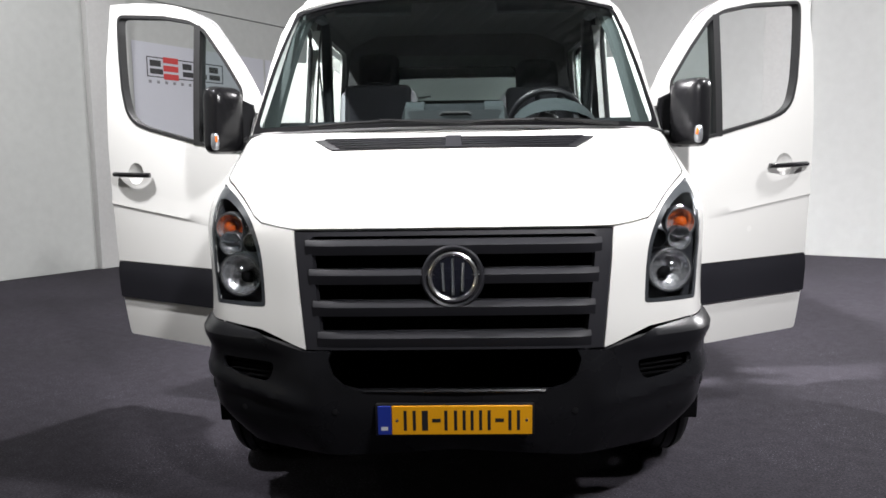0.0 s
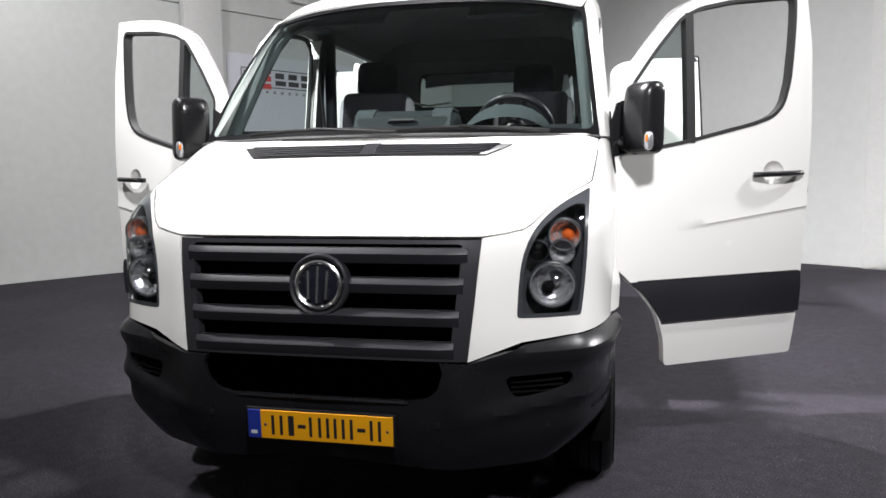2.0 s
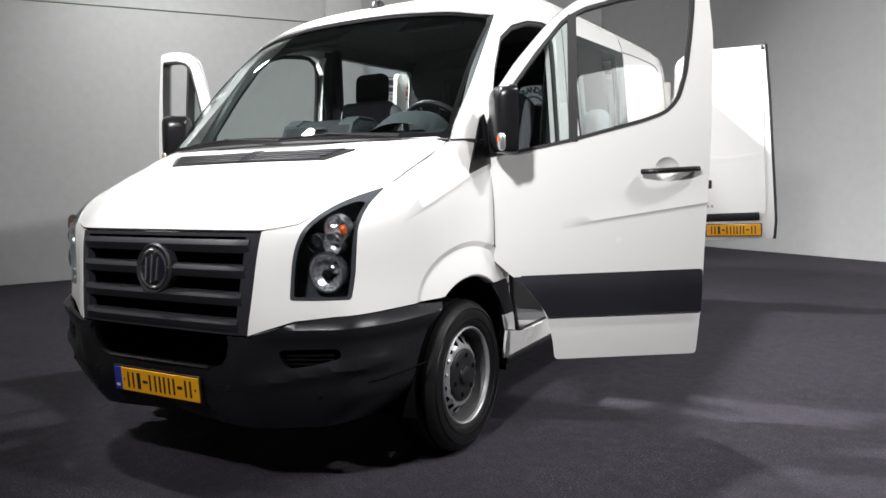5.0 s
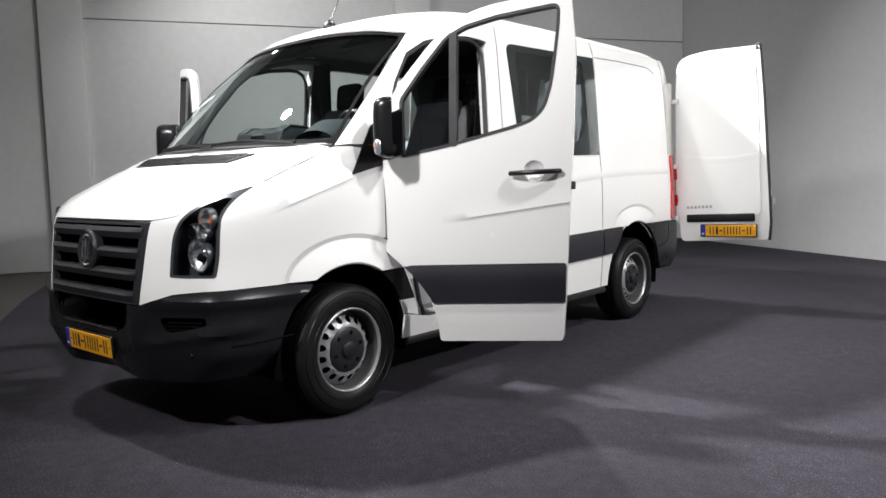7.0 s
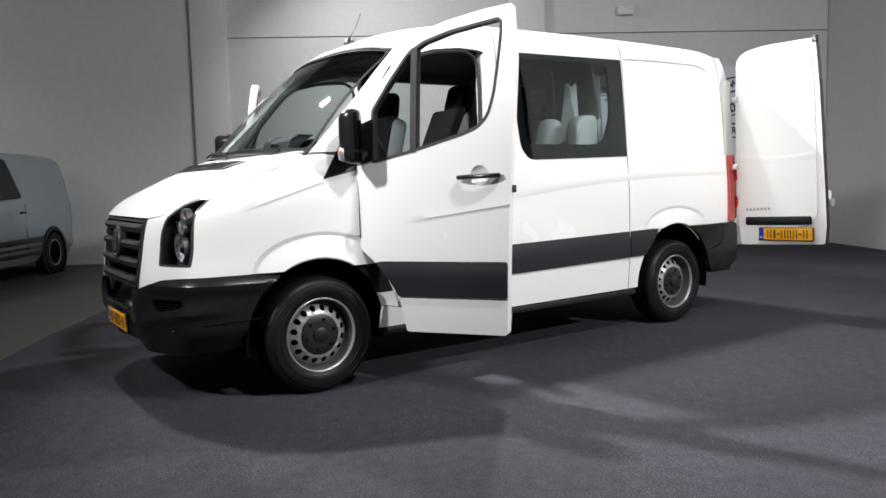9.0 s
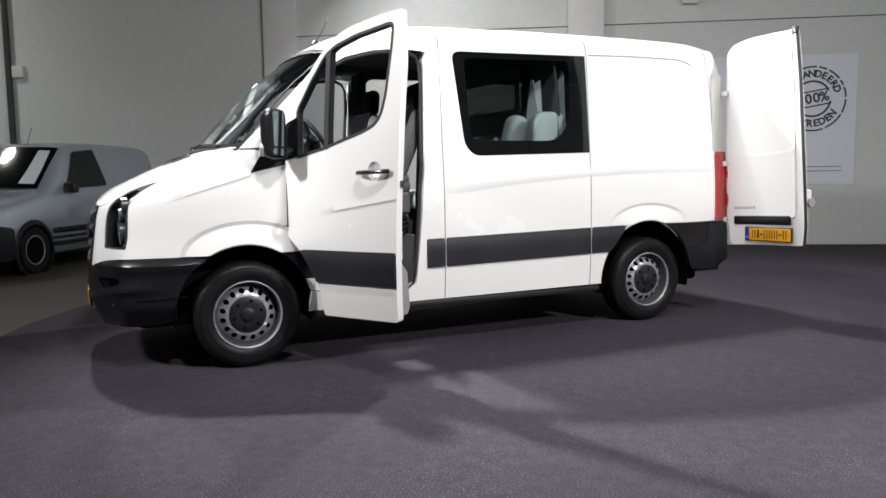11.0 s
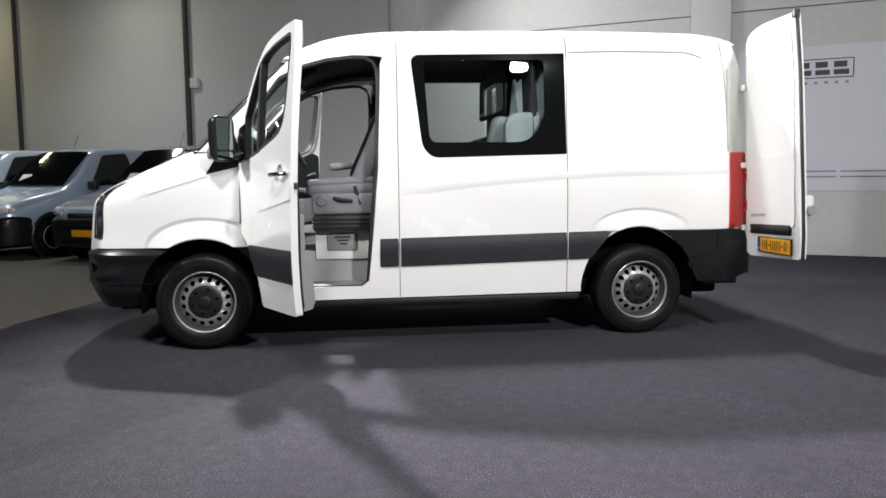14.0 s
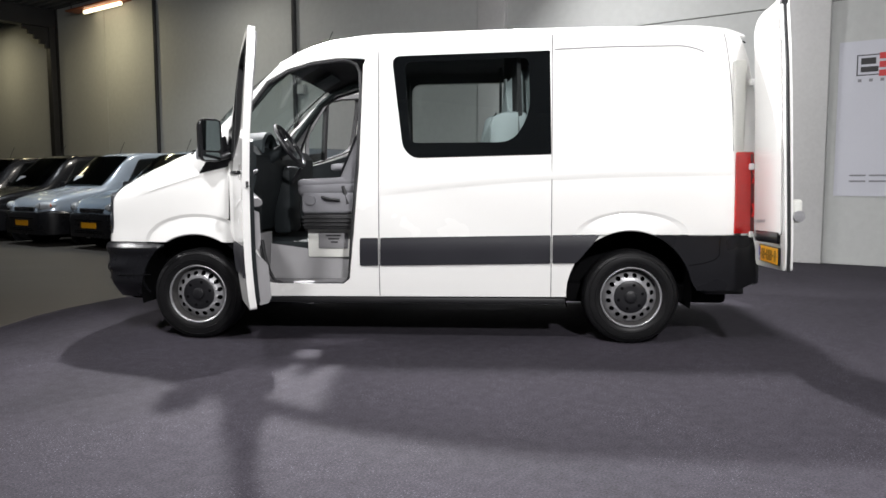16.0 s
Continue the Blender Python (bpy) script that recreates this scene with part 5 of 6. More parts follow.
    part("bulb", lathe([(0.001, -0.016), (0.006, -0.012), (0.006, 0.012), (0.001, 0.016)], 10, "Z", mm @ Matrix.Translation((side * 0.072, -0.050, -0.090))), AMBER, signal)
    part("mirror_arm", tube([door_map(side, 0.0)(0.03, 1.40), Vector((side * 1.01, 1.27, 1.385)), mm @ Vector((-side * 0.03, 0.0, -0.13))], 0.035, 10, 0.8), BLACK, mirror)

# ---- cab ----
profile = [(1.10, 1.405), (1.16, 1.455), (1.30, 1.488), (1.40, 1.468), (1.46, 1.40), (1.455, 1.22), (1.40, 1.02), (1.34, 0.80), (1.20, 0.78), (1.12, 1.0)]
rows = []
for x in np.linspace(-0.865, 0.865, 23):
    bulge = 0.03 * math.cos(x / 0.87 * math.pi / 2)
    rows.append([Vector((x, y - (0.10 - bulge if y < 1.2 else 0) * 0 + (0.10 * abs(x) if y < 1.2 else 0) - 0.08 * (y < 1.2), z)) for y, z in profile])
dash = part("dashboard", loft(rows, True, True), DASH, VAN, "dark grey plastic dashboard")
rows = []
for y, w, z in ((1.14, 0.20, 1.455), (1.17, 0.225, 1.525), (1.23, 0.235, 1.560), (1.36, 0.235, 1.556), (1.43, 0.225, 1.50), (1.47, 0.22, 1.38)):
    rows.append([Vector((x, y, zz)) for x, zz in ((-w - 0.03, 1.44), (-w, z - 0.012), (-w + 0.02, z), (w - 0.02, z), (w, z - 0.012), (w + 0.03, 1.44))])
part("dash_hump", loft(rows, False, False), DASH, dash)
for sx_ in (-1, 1):
    part("air_vent_side", sheet([[Vector((sx_ * x, y, z + 0.004)) for y, z in ((1.15, 1.47), (1.18, 1.535), (1.24, 1.567), (1.36, 1.562), (1.44, 1.50))] for x in (0.14, 0.228)], 0.006, (0, 0, 1)), DASH_LT, dash)
part("dash_grip", tube([(-0.07, 1.17, 1.50), (-0.05, 1.155, 1.512), (0.06, 1.155, 1.512), (0.08, 1.17, 1.50)], 0.008, 8), SEAL, dash)
rows = []
for a in np.linspace(0, math.pi, 13):
    rows.append([Vector((0.47 + r_ * math.cos(a), y, 1.42 + h * math.sin(a))) for y, r_, h in ((1.20, 0.20, 0.10), (1.30, 0.215, 0.165), (1.44, 0.205, 0.175), (1.455, 0.185, 0.155), (1.36, 0.17, 0.12))])
part("instrument_hood", loft(rows), DASH_LT, dash)
sw_m = Matrix.Translation((0.47, 1.607, 1.484)) @ Matrix.Rotation(radians(-57), 4, "X")
ringp = [(0.187 + 0.016 * math.cos(2 * math.pi * k / 10), 0.016 * math.sin(2 * math.pi * k / 10)) for k in range(10)]
steer = part("steering_wheel", lathe(ringp, 44, "Z", sw_m, None, True), BLACK, VAN, "black steering wheel")
part("hub", lathe([(0.004, 0.012), (0.06, 0.008), (0.072, -0.02), (0.06, -0.05), (0.004, -0.055)], 24, "Z", sw_m), BLACK, steer)
for a in (0, 180, 250, 290):
    c_, s_ = math.cos(radians(a)), math.sin(radians(a))
    part("spoke", tube([sw_m @ Vector((0.05 * c_, 0.05 * s_, -0.01)), sw_m @ Vector((0.185 * c_, 0.185 * s_, 0))], 0.016, 8, 0.6), BLACK, steer)
part("column", tube([sw_m @ Vector((0, 0, -0.04)), (0.47, 1.40, 1.36)], 0.05, 12), DASH, steer)
part("console", box((-0.17, 1.36, 0.75), (0.17, 1.52, 1.33), 0.04), DASH, VAN)
part("gear_lever", tube([(0.1, 1.50, 1.16), (0.1, 1.56, 1.25), (0.1, 1.60, 1.31)], 0.016, 8), BLACK, VAN)
part("kick_panel", box((0.60, 1.17, 0.74), (0.88, 1.42, 1.25), 0.04), DASH, VAN)
part("kick_panel", box((-0.88, 1.17, 0.74), (-0.60, 1.42, 1.25), 0.04), DASH, VAN)
for x in (0.36, 0.50):
    part("pedal", box((x - 0.03, 1.30, 0.80), (x + 0.03, 1.33, 0.90), 0.008, 2), RUBBER, VAN)
for side in SIDES:
    part("sun_visor", box((-0.20, -0.09, -0.012), (0.20, 0.09, 0.012), 0.01, 2, pose(side * 0.42, 1.72, 2.10, 30, 0, 0)), DASH_LT, VAN)
    # step well
    lo, hi = sorted((side * 0.58, side * 0.945))
    part("step", box((lo, 1.46, 0.40), (hi, 2.235, 0.435), 0.008), TRIM_GREY, VAN)
    part("step_riser", sheet([[Vector((side * (0.66 - 0.05 * t), y, 0.43 + (0.277 - 0.133 * (y - 1.462)) * t)) for y in np.linspace(1.46, 2.235, 7)] for t in (0, 0.15, 0.85, 1)], 0.02, (side, 0, 0)), TRIM_GREY, VAN, "grey moulded entry step trim")
    part("step_end", box((lo, 2.205, 0.43), (hi - side * 0.012 if side > 0 else hi, 2.235, 0.80), 0.006), TRIM_GREY, VAN)
    part("step_end", box((max(lo, -0.91), 1.44, 0.43), (min(hi, 0.91), 1.48, 0.80), 0.006), TRIM_GREY, VAN)
    part("striker", box((side * 0.925 - 0.012, 2.252, 1.125), (side * 0.925 + 0.012, 2.262, 1.17), 0.003, 1), IRON, VAN)
    for z in (0.98, 0.817):
        part("jamb_screw", lathe([(0.001, -0.004), (0.006, -0.003), (0.008, 0.004)], 10, "Y", Matrix.Translation((side * 0.935, 2.245 - 0.06 * (0.98 - z), z))), STEEL, VAN)
    # seat box
    lo, hi = sorted((side * 0.16, side * 0.64))
    base = part("seat_box", box((lo, 1.785, 0.60), (hi, 2.24, 0.824), 0.008), WHITE_IN, VAN, "white steel seat box with grey panel")
    part("seat_box_panel", box((side * 0.636 if side > 0 else -0.648, 1.872, 0.668), (side * 0.648 if side > 0 else -0.636, 2.105, 0.795), 0.01), TRIM_GREY, base)
    for k in range(3):
        part("label_bar", box((side * 0.649 - 0.001, 1.93 + 0.02 * k, 0.765 - 0.026 * k), (side * 0.649 + 0.001, 2.05 - 0.012 * k, 0.778 - 0.026 * k)), INK, base)


def seat(x, side, rake, foot):
    """A cab seat: cushion with bolsters, raked back, head restraint, armrest."""
    m = Matrix.Translation((x, -0.03, 0))

    def blob(lo, hi, r_, tilt=0, at=(0, 0, 0)):
        bm = box(lo, hi, r_, 4)
        bmesh.ops.transform(bm, matrix=m @ Matrix.Translation(at) @ Matrix.Rotation(radians(tilt), 4, "X"), verts=bm.verts)
        return bm

    hy, hz = foot + 0.60 * math.sin(radians(rake)), 1.12 + 0.62 * math.cos(radians(rake))
    base = part("seat", blob((-0.235, -0.26, -0.062), (0.235, 0.27, 0.062), 0.055, 2, (0, 2.015, 1.145)), FABRIC, VAN, "grey fabric cab seat with black head restraint")
    part("seat_front_panel", blob((-0.245, -0.235, -0.085), (0.245, 0.24, 0.08), 0.03, 0, (0, 2.03, 1.03)), FABRIC, base)
    for dx in (-0.16, 0.16):
        part("bolster", blob((-0.075, -0.25, -0.03), (0.075, 0.26, 0.034), 0.03, 3, (dx, 2.01, 1.19)), FABRIC, base)
    part("seat_rail", blob((-0.225, -0.225, -0.062), (0.225, 0.22, 0.06), 0.015, 0, (0, 2.03, 0.885)), SEAL, base)
    for dz in (-0.03, 0.0, 0.03):
        part("bellows_fold", blob((-0.235, -0.235, -0.006), (0.235, 0.23, 0.006), 0.005, 0, (0, 2.03, 0.885 + dz)), SEAL, base)
    part("backrest", blob((-0.235, -0.075, 0.0), (0.235, 0.075, 0.62), 0.06, -rake, (0, foot, 1.14)), FABRIC, base)
    part("backrest_insert", blob((-0.205, -0.09, 0.06), (0.205, 0.03, 0.635), 0.045, -rake, (0, foot - 0.005, 1.14)), FABRIC_DK, base)
    part("head_restraint", blob((-0.128, -0.055, 0.0), (0.126, 0.055, 0.222), 0.054, 7 - rake, (0, hy, hz + 0.02)), FABRIC_DK, base)
    for dx in (-0.05, 0.05):
        part("post", tube([(x + dx, hy - 0.045, hz - 0.04), (x + dx, hy - 0.03, hz + 0.06)], 0.007, 8), STEEL, base)
    part("armrest", blob((-0.03, -0.30, -0.03), (0.03, 0.02, 0.03), 0.025, 6, (-side * 0.25, 2.22, 1.34)), FABRIC, base)
    if side > 0:
        part("recline_knob", lathe([(0.004, -0.014), (0.036, -0.012), (0.042, 0.012)], 20, "X", Matrix.Translation((x + 0.252, 1.84, 1.05)) @ Matrix.Rotation(math.pi, 4, "Z")), FABRIC, base)
        part("seat_lever", tube([(x + 0.25, 1.93, 1.075), (x + 0.268, 1.98, 1.062), (x + 0.25, 2.07, 1.05)], 0.015, 8, 0.8), SEAL, base)
        part("belt_buckle", tube([(x + 0.23, 2.13, 1.02), (x + 0.22, 2.09, 1.16)], 0.02, 8), SEAL, base)
    return base


seat(0.50, 1, 24, 2.135)
seat(-0.475, -1, 13, 2.25)
for side in SIDES:
    part("seat_belt", sheet([[Vector((side * (0.84 - dx * 0.0), 2.28 + dx, 2.0)), Vector((side * 0.80, 2.27 + dx, 1.5)), Vector((side * 0.785, 2.25 + dx, 0.95))] for dx in (0, 0.045)], 0.003, (-side, 0, 0)), SEAL, VAN)
    part("door_pillar_trim", box((side * 0.80 - 0.03, 2.36, 0.65), (side * 0.80 + 0.03, 2.44, 2.16), 0.02), DASH, VAN)

# ---- crew space: bench and bulkhead ----
hatch = round_poly([(-0.455, 1.76), (0.445, 1.755), (0.435, 2.0), (-0.445, 2.005)], 0.05)
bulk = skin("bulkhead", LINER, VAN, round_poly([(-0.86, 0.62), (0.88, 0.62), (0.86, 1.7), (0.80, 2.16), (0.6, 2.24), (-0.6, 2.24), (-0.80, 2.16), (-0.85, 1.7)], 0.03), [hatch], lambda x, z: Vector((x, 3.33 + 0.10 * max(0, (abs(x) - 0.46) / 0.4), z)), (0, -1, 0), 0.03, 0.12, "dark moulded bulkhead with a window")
skin("window_frame", BULKHEAD, bulk, round_poly([(-0.63, 1.735), (0.53, 1.725), (0.51, 2.075), (-0.61, 2.09)], 0.05), [hatch], lambda x, z: Vector((x, 3.29, z)), (0, -1, 0), 0.02, 0.12, "dark grey bulkhead window frame")
pane = skin("pane", GLASS, bulk, hatch, [], lambda x, z: Vector((x, 3.292, z)), (0, -1, 0), 0.0, 0.2)
pane.visible_shadow = False
part("window_latch", tube([(-0.50, 3.27, 1.80), (-0.36, 3.25, 1.765), (-0.20, 3.26, 1.785)], 0.008, 6), STEEL, bulk)
for low, high in ((((0.565, 3.295, 1.45), (0.735, 3.375, 1.45)), ((0.628, 3.325, 1.965), (0.652, 3.335, 1.965))), (((0.70, 3.36, 1.45), (0.79, 3.50, 1.45)), ((0.656, 3.335, 1.93), (0.735, 3.495, 2.045))), (((0.792, 3.50, 1.45), (0.835, 3.52, 1.45)), ((0.737, 3.495, 2.045), (0.80, 3.515, 2.02)))):
    part("side_panel", sheet([[Vector(p) for p in low], [Vector(p) for p in high]], 0.012, (0.6, -1, 0)), BENCH, bulk, "pale grey-green moulded side panel")
for i, x in enumerate((-0.52, 0.02, 0.56)):
    def pad(lo, hi, r_, tilt, at):
        bm = box(lo, hi, r_, 4)
        bmesh.ops.transform(bm, matrix=Matrix.Translation(at) @ Matrix.Rotation(radians(tilt), 4, "X"), verts=bm.verts)
        return bm
    b = part("bench_seat", pad((-0.255, -0.26, -0.08), (0.255, 0.26, 0.08), 0.05, 4, (x, 2.98, 1.02)), BENCH, VAN, "pale grey bench seat place")
    part("bench_back", pad((-0.14 if i == 2 else -0.255, -0.085, 0.0), (0.06 if i == 2 else 0.255, 0.085, 0.64 if i == 2 else 0.50), 0.075, -13, (x, 3.13 if i == 2 else 3.15, 1.07)), BENCH, b)
side_line = round_poly([(3.22, 1.12), (3.22, 1.705), (3.50, 1.705), (3.50, 1.12)], [0.03, 0.27, 0.05, 0.03], 9)
part("bench_bolster", loft([[Vector((x, 3.32 + (y - 3.32) * k, 1.41 + (z - 1.41) * k)) for y, z in side_line] for x, k in ((0.73, 0.86), (0.745, 0.96), (0.77, 1.0), (0.82, 1.0), (0.845, 0.96), (0.86, 0.86))], True, True), BENCH, VAN, "pale grey rounded bench end")
part("bench_frame", box((-0.75, 2.80, 0.62), (0.80, 3.20, 0.95), 0.03), FABRIC_DK, VAN)

# ---- sliding door, pushed back along the far side ----
far = skin("sliding_door", WHITE, VAN, round_poly([(3.42, 2.13), (4.46, 2.14), (4.46, 0.43), (3.42, 0.43)], 0.06), [round_poly([(3.55, 2.05), (4.35, 2.06), (4.35, 1.47), (3.60, 1.47)], 0.08)], flank(-1, 0.10), (-1, 0, 0), 0.04, 0.1, "white sliding door pushed open")
part("door_rail", box((-1.0, 3.5, 1.24), (-0.965, 4.9, 1.28), 0.006), IRON, VAN)

# ---- rear doors, folded right round ----
R_LINE = round_poly([(1.00, 0.598), (1.83, 0.648), (1.842, 0.80), (1.825, 1.1), (1.775, 1.9), (1.745, 2.28), (1.25, 2.295), (1.05, 2.27), (0.965, 2.21), (0.945, 1.9), (0.945, 0.79), (0.985, 0.76)], [0.05, 0.02, 0.02, 0.05, 0.05, 0.015, 0.1, 0.06, 0.06, 0.05, 0.02, 0.02])


def rear_map(side, lift=0.0):
    def at(x, z):
        y = 5.12 - 0.045 * (z - 0.6) / 1.7 - 0.05 * max(0, (z - 1.5) / 0.8) ** 2 * 0.4
        u = x - 0.945
        return Vector((side * (0.945 + 0.968 * u), y - lift - 0.118 * u, z))

    return at


for side in SIDES:
    out = (0, -1, 0)
    swing = Matrix.Rotation(radians(-side * 6.9), 4, "Z")
    door = skin("rear_door", WHITE, VAN, R_LINE, [], rear_map(side), out, 0.045, 0.08, "white rear door folded fully open")
    raised = round_poly([(0.985, 0.80), (1.77, 0.862), (1.735, 1.9), (1.705, 2.19), (1.25, 2.205), (1.03, 2.16), (0.985, 1.9)], 0.04)
    rows = []
    skin("raised_panel", WHITE, door, raised, [], rear_map(side, 0.009), out, 0.01, 0.1)
    part("crease", tube([rear_map(side, 0.004)(x, 1.235 - 0.02 * (x - 0.95)) for x in np.linspace(0.95, 1.12, 6)], 0.004, 6), WHITE, door)
    part("pressing", sheet([[rear_map(side, 0.009 + d)(x, 1.375 - 0.03 * math.sin(math.pi * (x - 1.0) / 0.75) + dz) for x in np.linspace(1.01, 1.74, 14)] for dz, d in ((0.02, 0.0), (0.008, 0.0018), (-0.008, 0.0018), (-0.04, 0.0))], 0.003, out), WHITE, door)
    edge_pts = [(1.744, 2.285), (1.776, 1.9), (1.826, 1.1), (1.843, 0.80), (1.832, 0.645)]
    part("edge_seal", tube([rear_map(side, -0.02)(x + 0.008, z) for x, z in edge_pts], 0.010, 8, 1.3), SEAL, door, "black rubber edge seal")
    skin("inner_panel", WHITE_IN, door, round_poly([(1.05, 0.72), (1.66, 0.72), (1.66, 2.12), (1.05, 2.12)], 0.05), [], rear_map(side, -0.044), out, 0.03, 0.1)
    part("top_latch", box((-0.02, -0.02, -0.03), (0.02, 0.02, 0.03), 0.006, 2, Matrix.Translation(rear_map(side, -0.02)(1.735, 2.272))), IRON, door)
    lock = part("lock_housing", box((-0.025, -0.03, -0.06), (0.025, 0.03, 0.08), 0.018, 3, Matrix.Translation(rear_map(side, -0.07)(1.808, 1.0))), WHITE_IN, door)
    part("lock_cylinder", lathe([(0.004, -0.02), (0.03, -0.018), (0.034, 0.02), (0.004, 0.022)], 18, "X", Matrix.Translation(rear_map(side, -0.075)(1.836, 0.98))), STEEL, lock)
    for z in (0.81, 1.29, 1.88):
        part("rear_hinge", box((-0.035, -0.015, -0.022), (0.035, 0.015, 0.022), 0.007, 2, Matrix.Translation((side * 0.945, 5.085 - 0.02 * (z - 0.8), z))), WHITE, door)
    part("grip_strip", box((-0.33, -0.012, -0.036), (0.31, 0.012, 0.036), 0.012, 3, Matrix.Translation(rear_map(side, 0.008)(1.40, 0.825)) @ swing @ Matrix.Rotation(radians(-side * 2.5), 4, "Y")), BUMPER, door)
    if side > 0:
        number_plate(door, Matrix.Translation(rear_map(1, 0.018)(1.47, 0.714)) @ swing @ Matrix.Rotation(radians(-2.0), 4, "Y"))
        for k in range(7):
            part("badge_bar", box((-0.012, -0.002, -0.012), (0.012, 0.002, 0.012), 0.002, 1, Matrix.Translation(rear_map(1, 0.0105)(1.075 + 0.038 * k, 0.912 + 0.002 * k)) @ swing), STEEL, door)
# frame round the rear opening
for side in SIDES:
    part("rear_pillar", box((side * 0.90 - 0.035, 4.95, 0.62), (side * 0.90 + 0.035, 5.03, 2.04), 0.015), WHITE_IN, VAN)

# ---- signs on the hall wall ----


def wall_piece(name, mat, parent, poly, depth, label=""):
    """A flat piece on the west wall, its outline given along the wall and up."""
    bm = bmesh.new()
    a = [bm.verts.new((WX + depth, s, z)) for s, z in poly]
    b = [bm.verts.new((WX + depth - 0.003, s, z)) for s, z in poly]
    bm.faces.new(a)
    bm.faces.new(b[::-1])
    for i in range(len(poly)):
        bm.faces.new((a[i], b[i], b[(i + 1) % len(poly)], a[(i + 1) % len(poly)]))
    bmesh.ops.recalc_face_normals(bm, faces=bm.faces)
    return part(name, bm, mat, parent, label, ROOM, None)


def rect(a, b, c, d):
    return [(a, c), (b, c), (b, d), (a, d)]


banner = thing("wall_banner", "pale grey printed banner with boxed dealer logo", "banner")
wall_piece("cloth", SHEET, banner, rect(4.47, 6.88, 0.96, 3.07), 0.012)
L0, LZ = 4.69, 2.60
for r_ in (rect(L0, L0 + 1.34, LZ, LZ + 0.014), rect(L0, L0 + 1.34, LZ + 0.266, LZ + 0.28), rect(L0, L0 + 0.014, LZ, LZ + 0.28), rect(L0 + 1.326, L0 + 1.34, LZ, LZ + 0.28)):
    wall_piece("logo_frame", INK, banner, r_, 0.016)
for i in range(3):
    wall_piece("red_bar", RED_INK, banner, rect(L0 + 0.27, L0 + 0.52, LZ - 0.02 + 0.115 * i, LZ + 0.062 + 0.115 * i), 0.020)
for a, b in ((0.05, 0.26), (0.60, 0.79), (0.84, 1.03), (1.08, 1.28)):
    wall_piece("logo_block", INK, banner, rect(L0 + a, L0 + b, LZ + 0.045, LZ + 0.118), 0.016)
    wall_piece("logo_block", INK, banner, rect(L0 + a, L0 + b - 0.03, LZ + 0.150, LZ + 0.235), 0.016)
for i in range(10):
    wall_piece("letter_bar", INK_PALE, banner, rect(L0 + 0.02 + 0.135 * i, L0 + 0.065 + 0.135 * i, LZ - 0.085, LZ - 0.045), 0.016)
for k, z in enumerate((1.235, 1.155)):
    for a, b in ((0.0, 0.20), (0.24, 0.55), (0.6, 1.2), (1.25, 1.9)):
        wall_piece("text_bar", INK_PALE, banner, rect(4.66 + a, 4.66 + b, z, z + 0.022), 0.016)

stamp_banner = thing("stamp_banner", "pale grey printed banner with a round guarantee stamp", "banner")
wall_piece("cloth", SHEET, stamp_banner, rect(6.92, 8.36, 0.99, 3.07), 0.012)
CS, CZ = 7.68, 2.365


def ring_arc(r0, r1, a0, a1, n_=18):
    out = [(CS + r1 * math.cos(radians(a0 + (a1 - a0) * i / n_)), CZ + r1 * math.sin(radians(a0 + (a1 - a0) * i / n_))) for i in range(n_ + 1)]
    return out + [(CS + r0 * math.cos(radians(a1 - (a1 - a0) * i / n_)), CZ + r0 * math.sin(radians(a1 - (a1 - a0) * i / n_))) for i in range(n_ + 1)]


for a0, a1 in ((2, 20), (24, 34), (38, 62), (66, 80), (84, 110), (113, 124), (128, 150), (154, 162), (167, 205), (208, 290), (294, 330), (333, 358)):
    wall_piece("stamp_ring", INK, stamp_banner, ring_arc(0.496, 0.523, a0, a1), 0.016)
wall_piece("stamp_half", INK, stamp_banner, ring_arc(0.264, 0.296, 28, 172), 0.016)
wall_piece("stamp_half", INK, stamp_banner, ring_arc(0.264, 0.296, 208, 352), 0.016)
for dz in (-0.118, 0.118):
    c_, s_ = math.cos(radians(10)), math.sin(radians(10))
    pts = [(-0.273, dz - 0.011), (0.273, dz - 0.011), (0.273, dz + 0.011), (-0.273, dz + 0.011)]
    wall_piece("stamp_line", INK, stamp_banner, [(CS + x * c_ - z * s_, CZ + x * s_ + z * c_) for x, z in pts], 0.016)


def letters(text, size, parent, place):
    """Raised printed letters on the west wall; place gives each one's pose in the wall's own plane."""
    for i, ch in enumerate(text):
        cu = bpy.data.curves.new("letter", "FONT")
        cu.body, cu.size, cu.align_x, cu.align_y, cu.extrude, cu.resolution_u = ch, size, "CENTER", "CENTER", 0.0015, 3
        cu.offset = 0.006
        tmp = bpy.data.objects.new("letter", cu)
        me = bpy.data.meshes.new_from_object(tmp)
        bpy.data.objects.remove(tmp)
        me.materials.append(INK)
        s, z, turn = place(i, len(text))
        me.transform(ROOM @ Matrix.Translation((WX + 0.0175, s, z)) @ Matrix.Rotation(radians(90), 4, "Z") @ Matrix.Rotation(radians(90), 4, "X") @ Matrix.Rotation(radians(turn), 4, "Z"))
        ob = new("letter", me)
        ob.parent = parent


def on_arc(r_, a0, a1, inward):
    def place(i, k):
        a = a0 + (a1 - a0) * i / (k - 1)
        return CS + r_ * math.cos(radians(a)), CZ + r_ * math.sin(radians(a)), a + (90 if inward else -90)

    return place


letters("GEGARANDEERD", 0.155, stamp_banner, on_arc(0.396, 178, 22, False))
letters("TEVREDEN", 0.155, stamp_banner, on_arc(0.396, 222, 322, True))
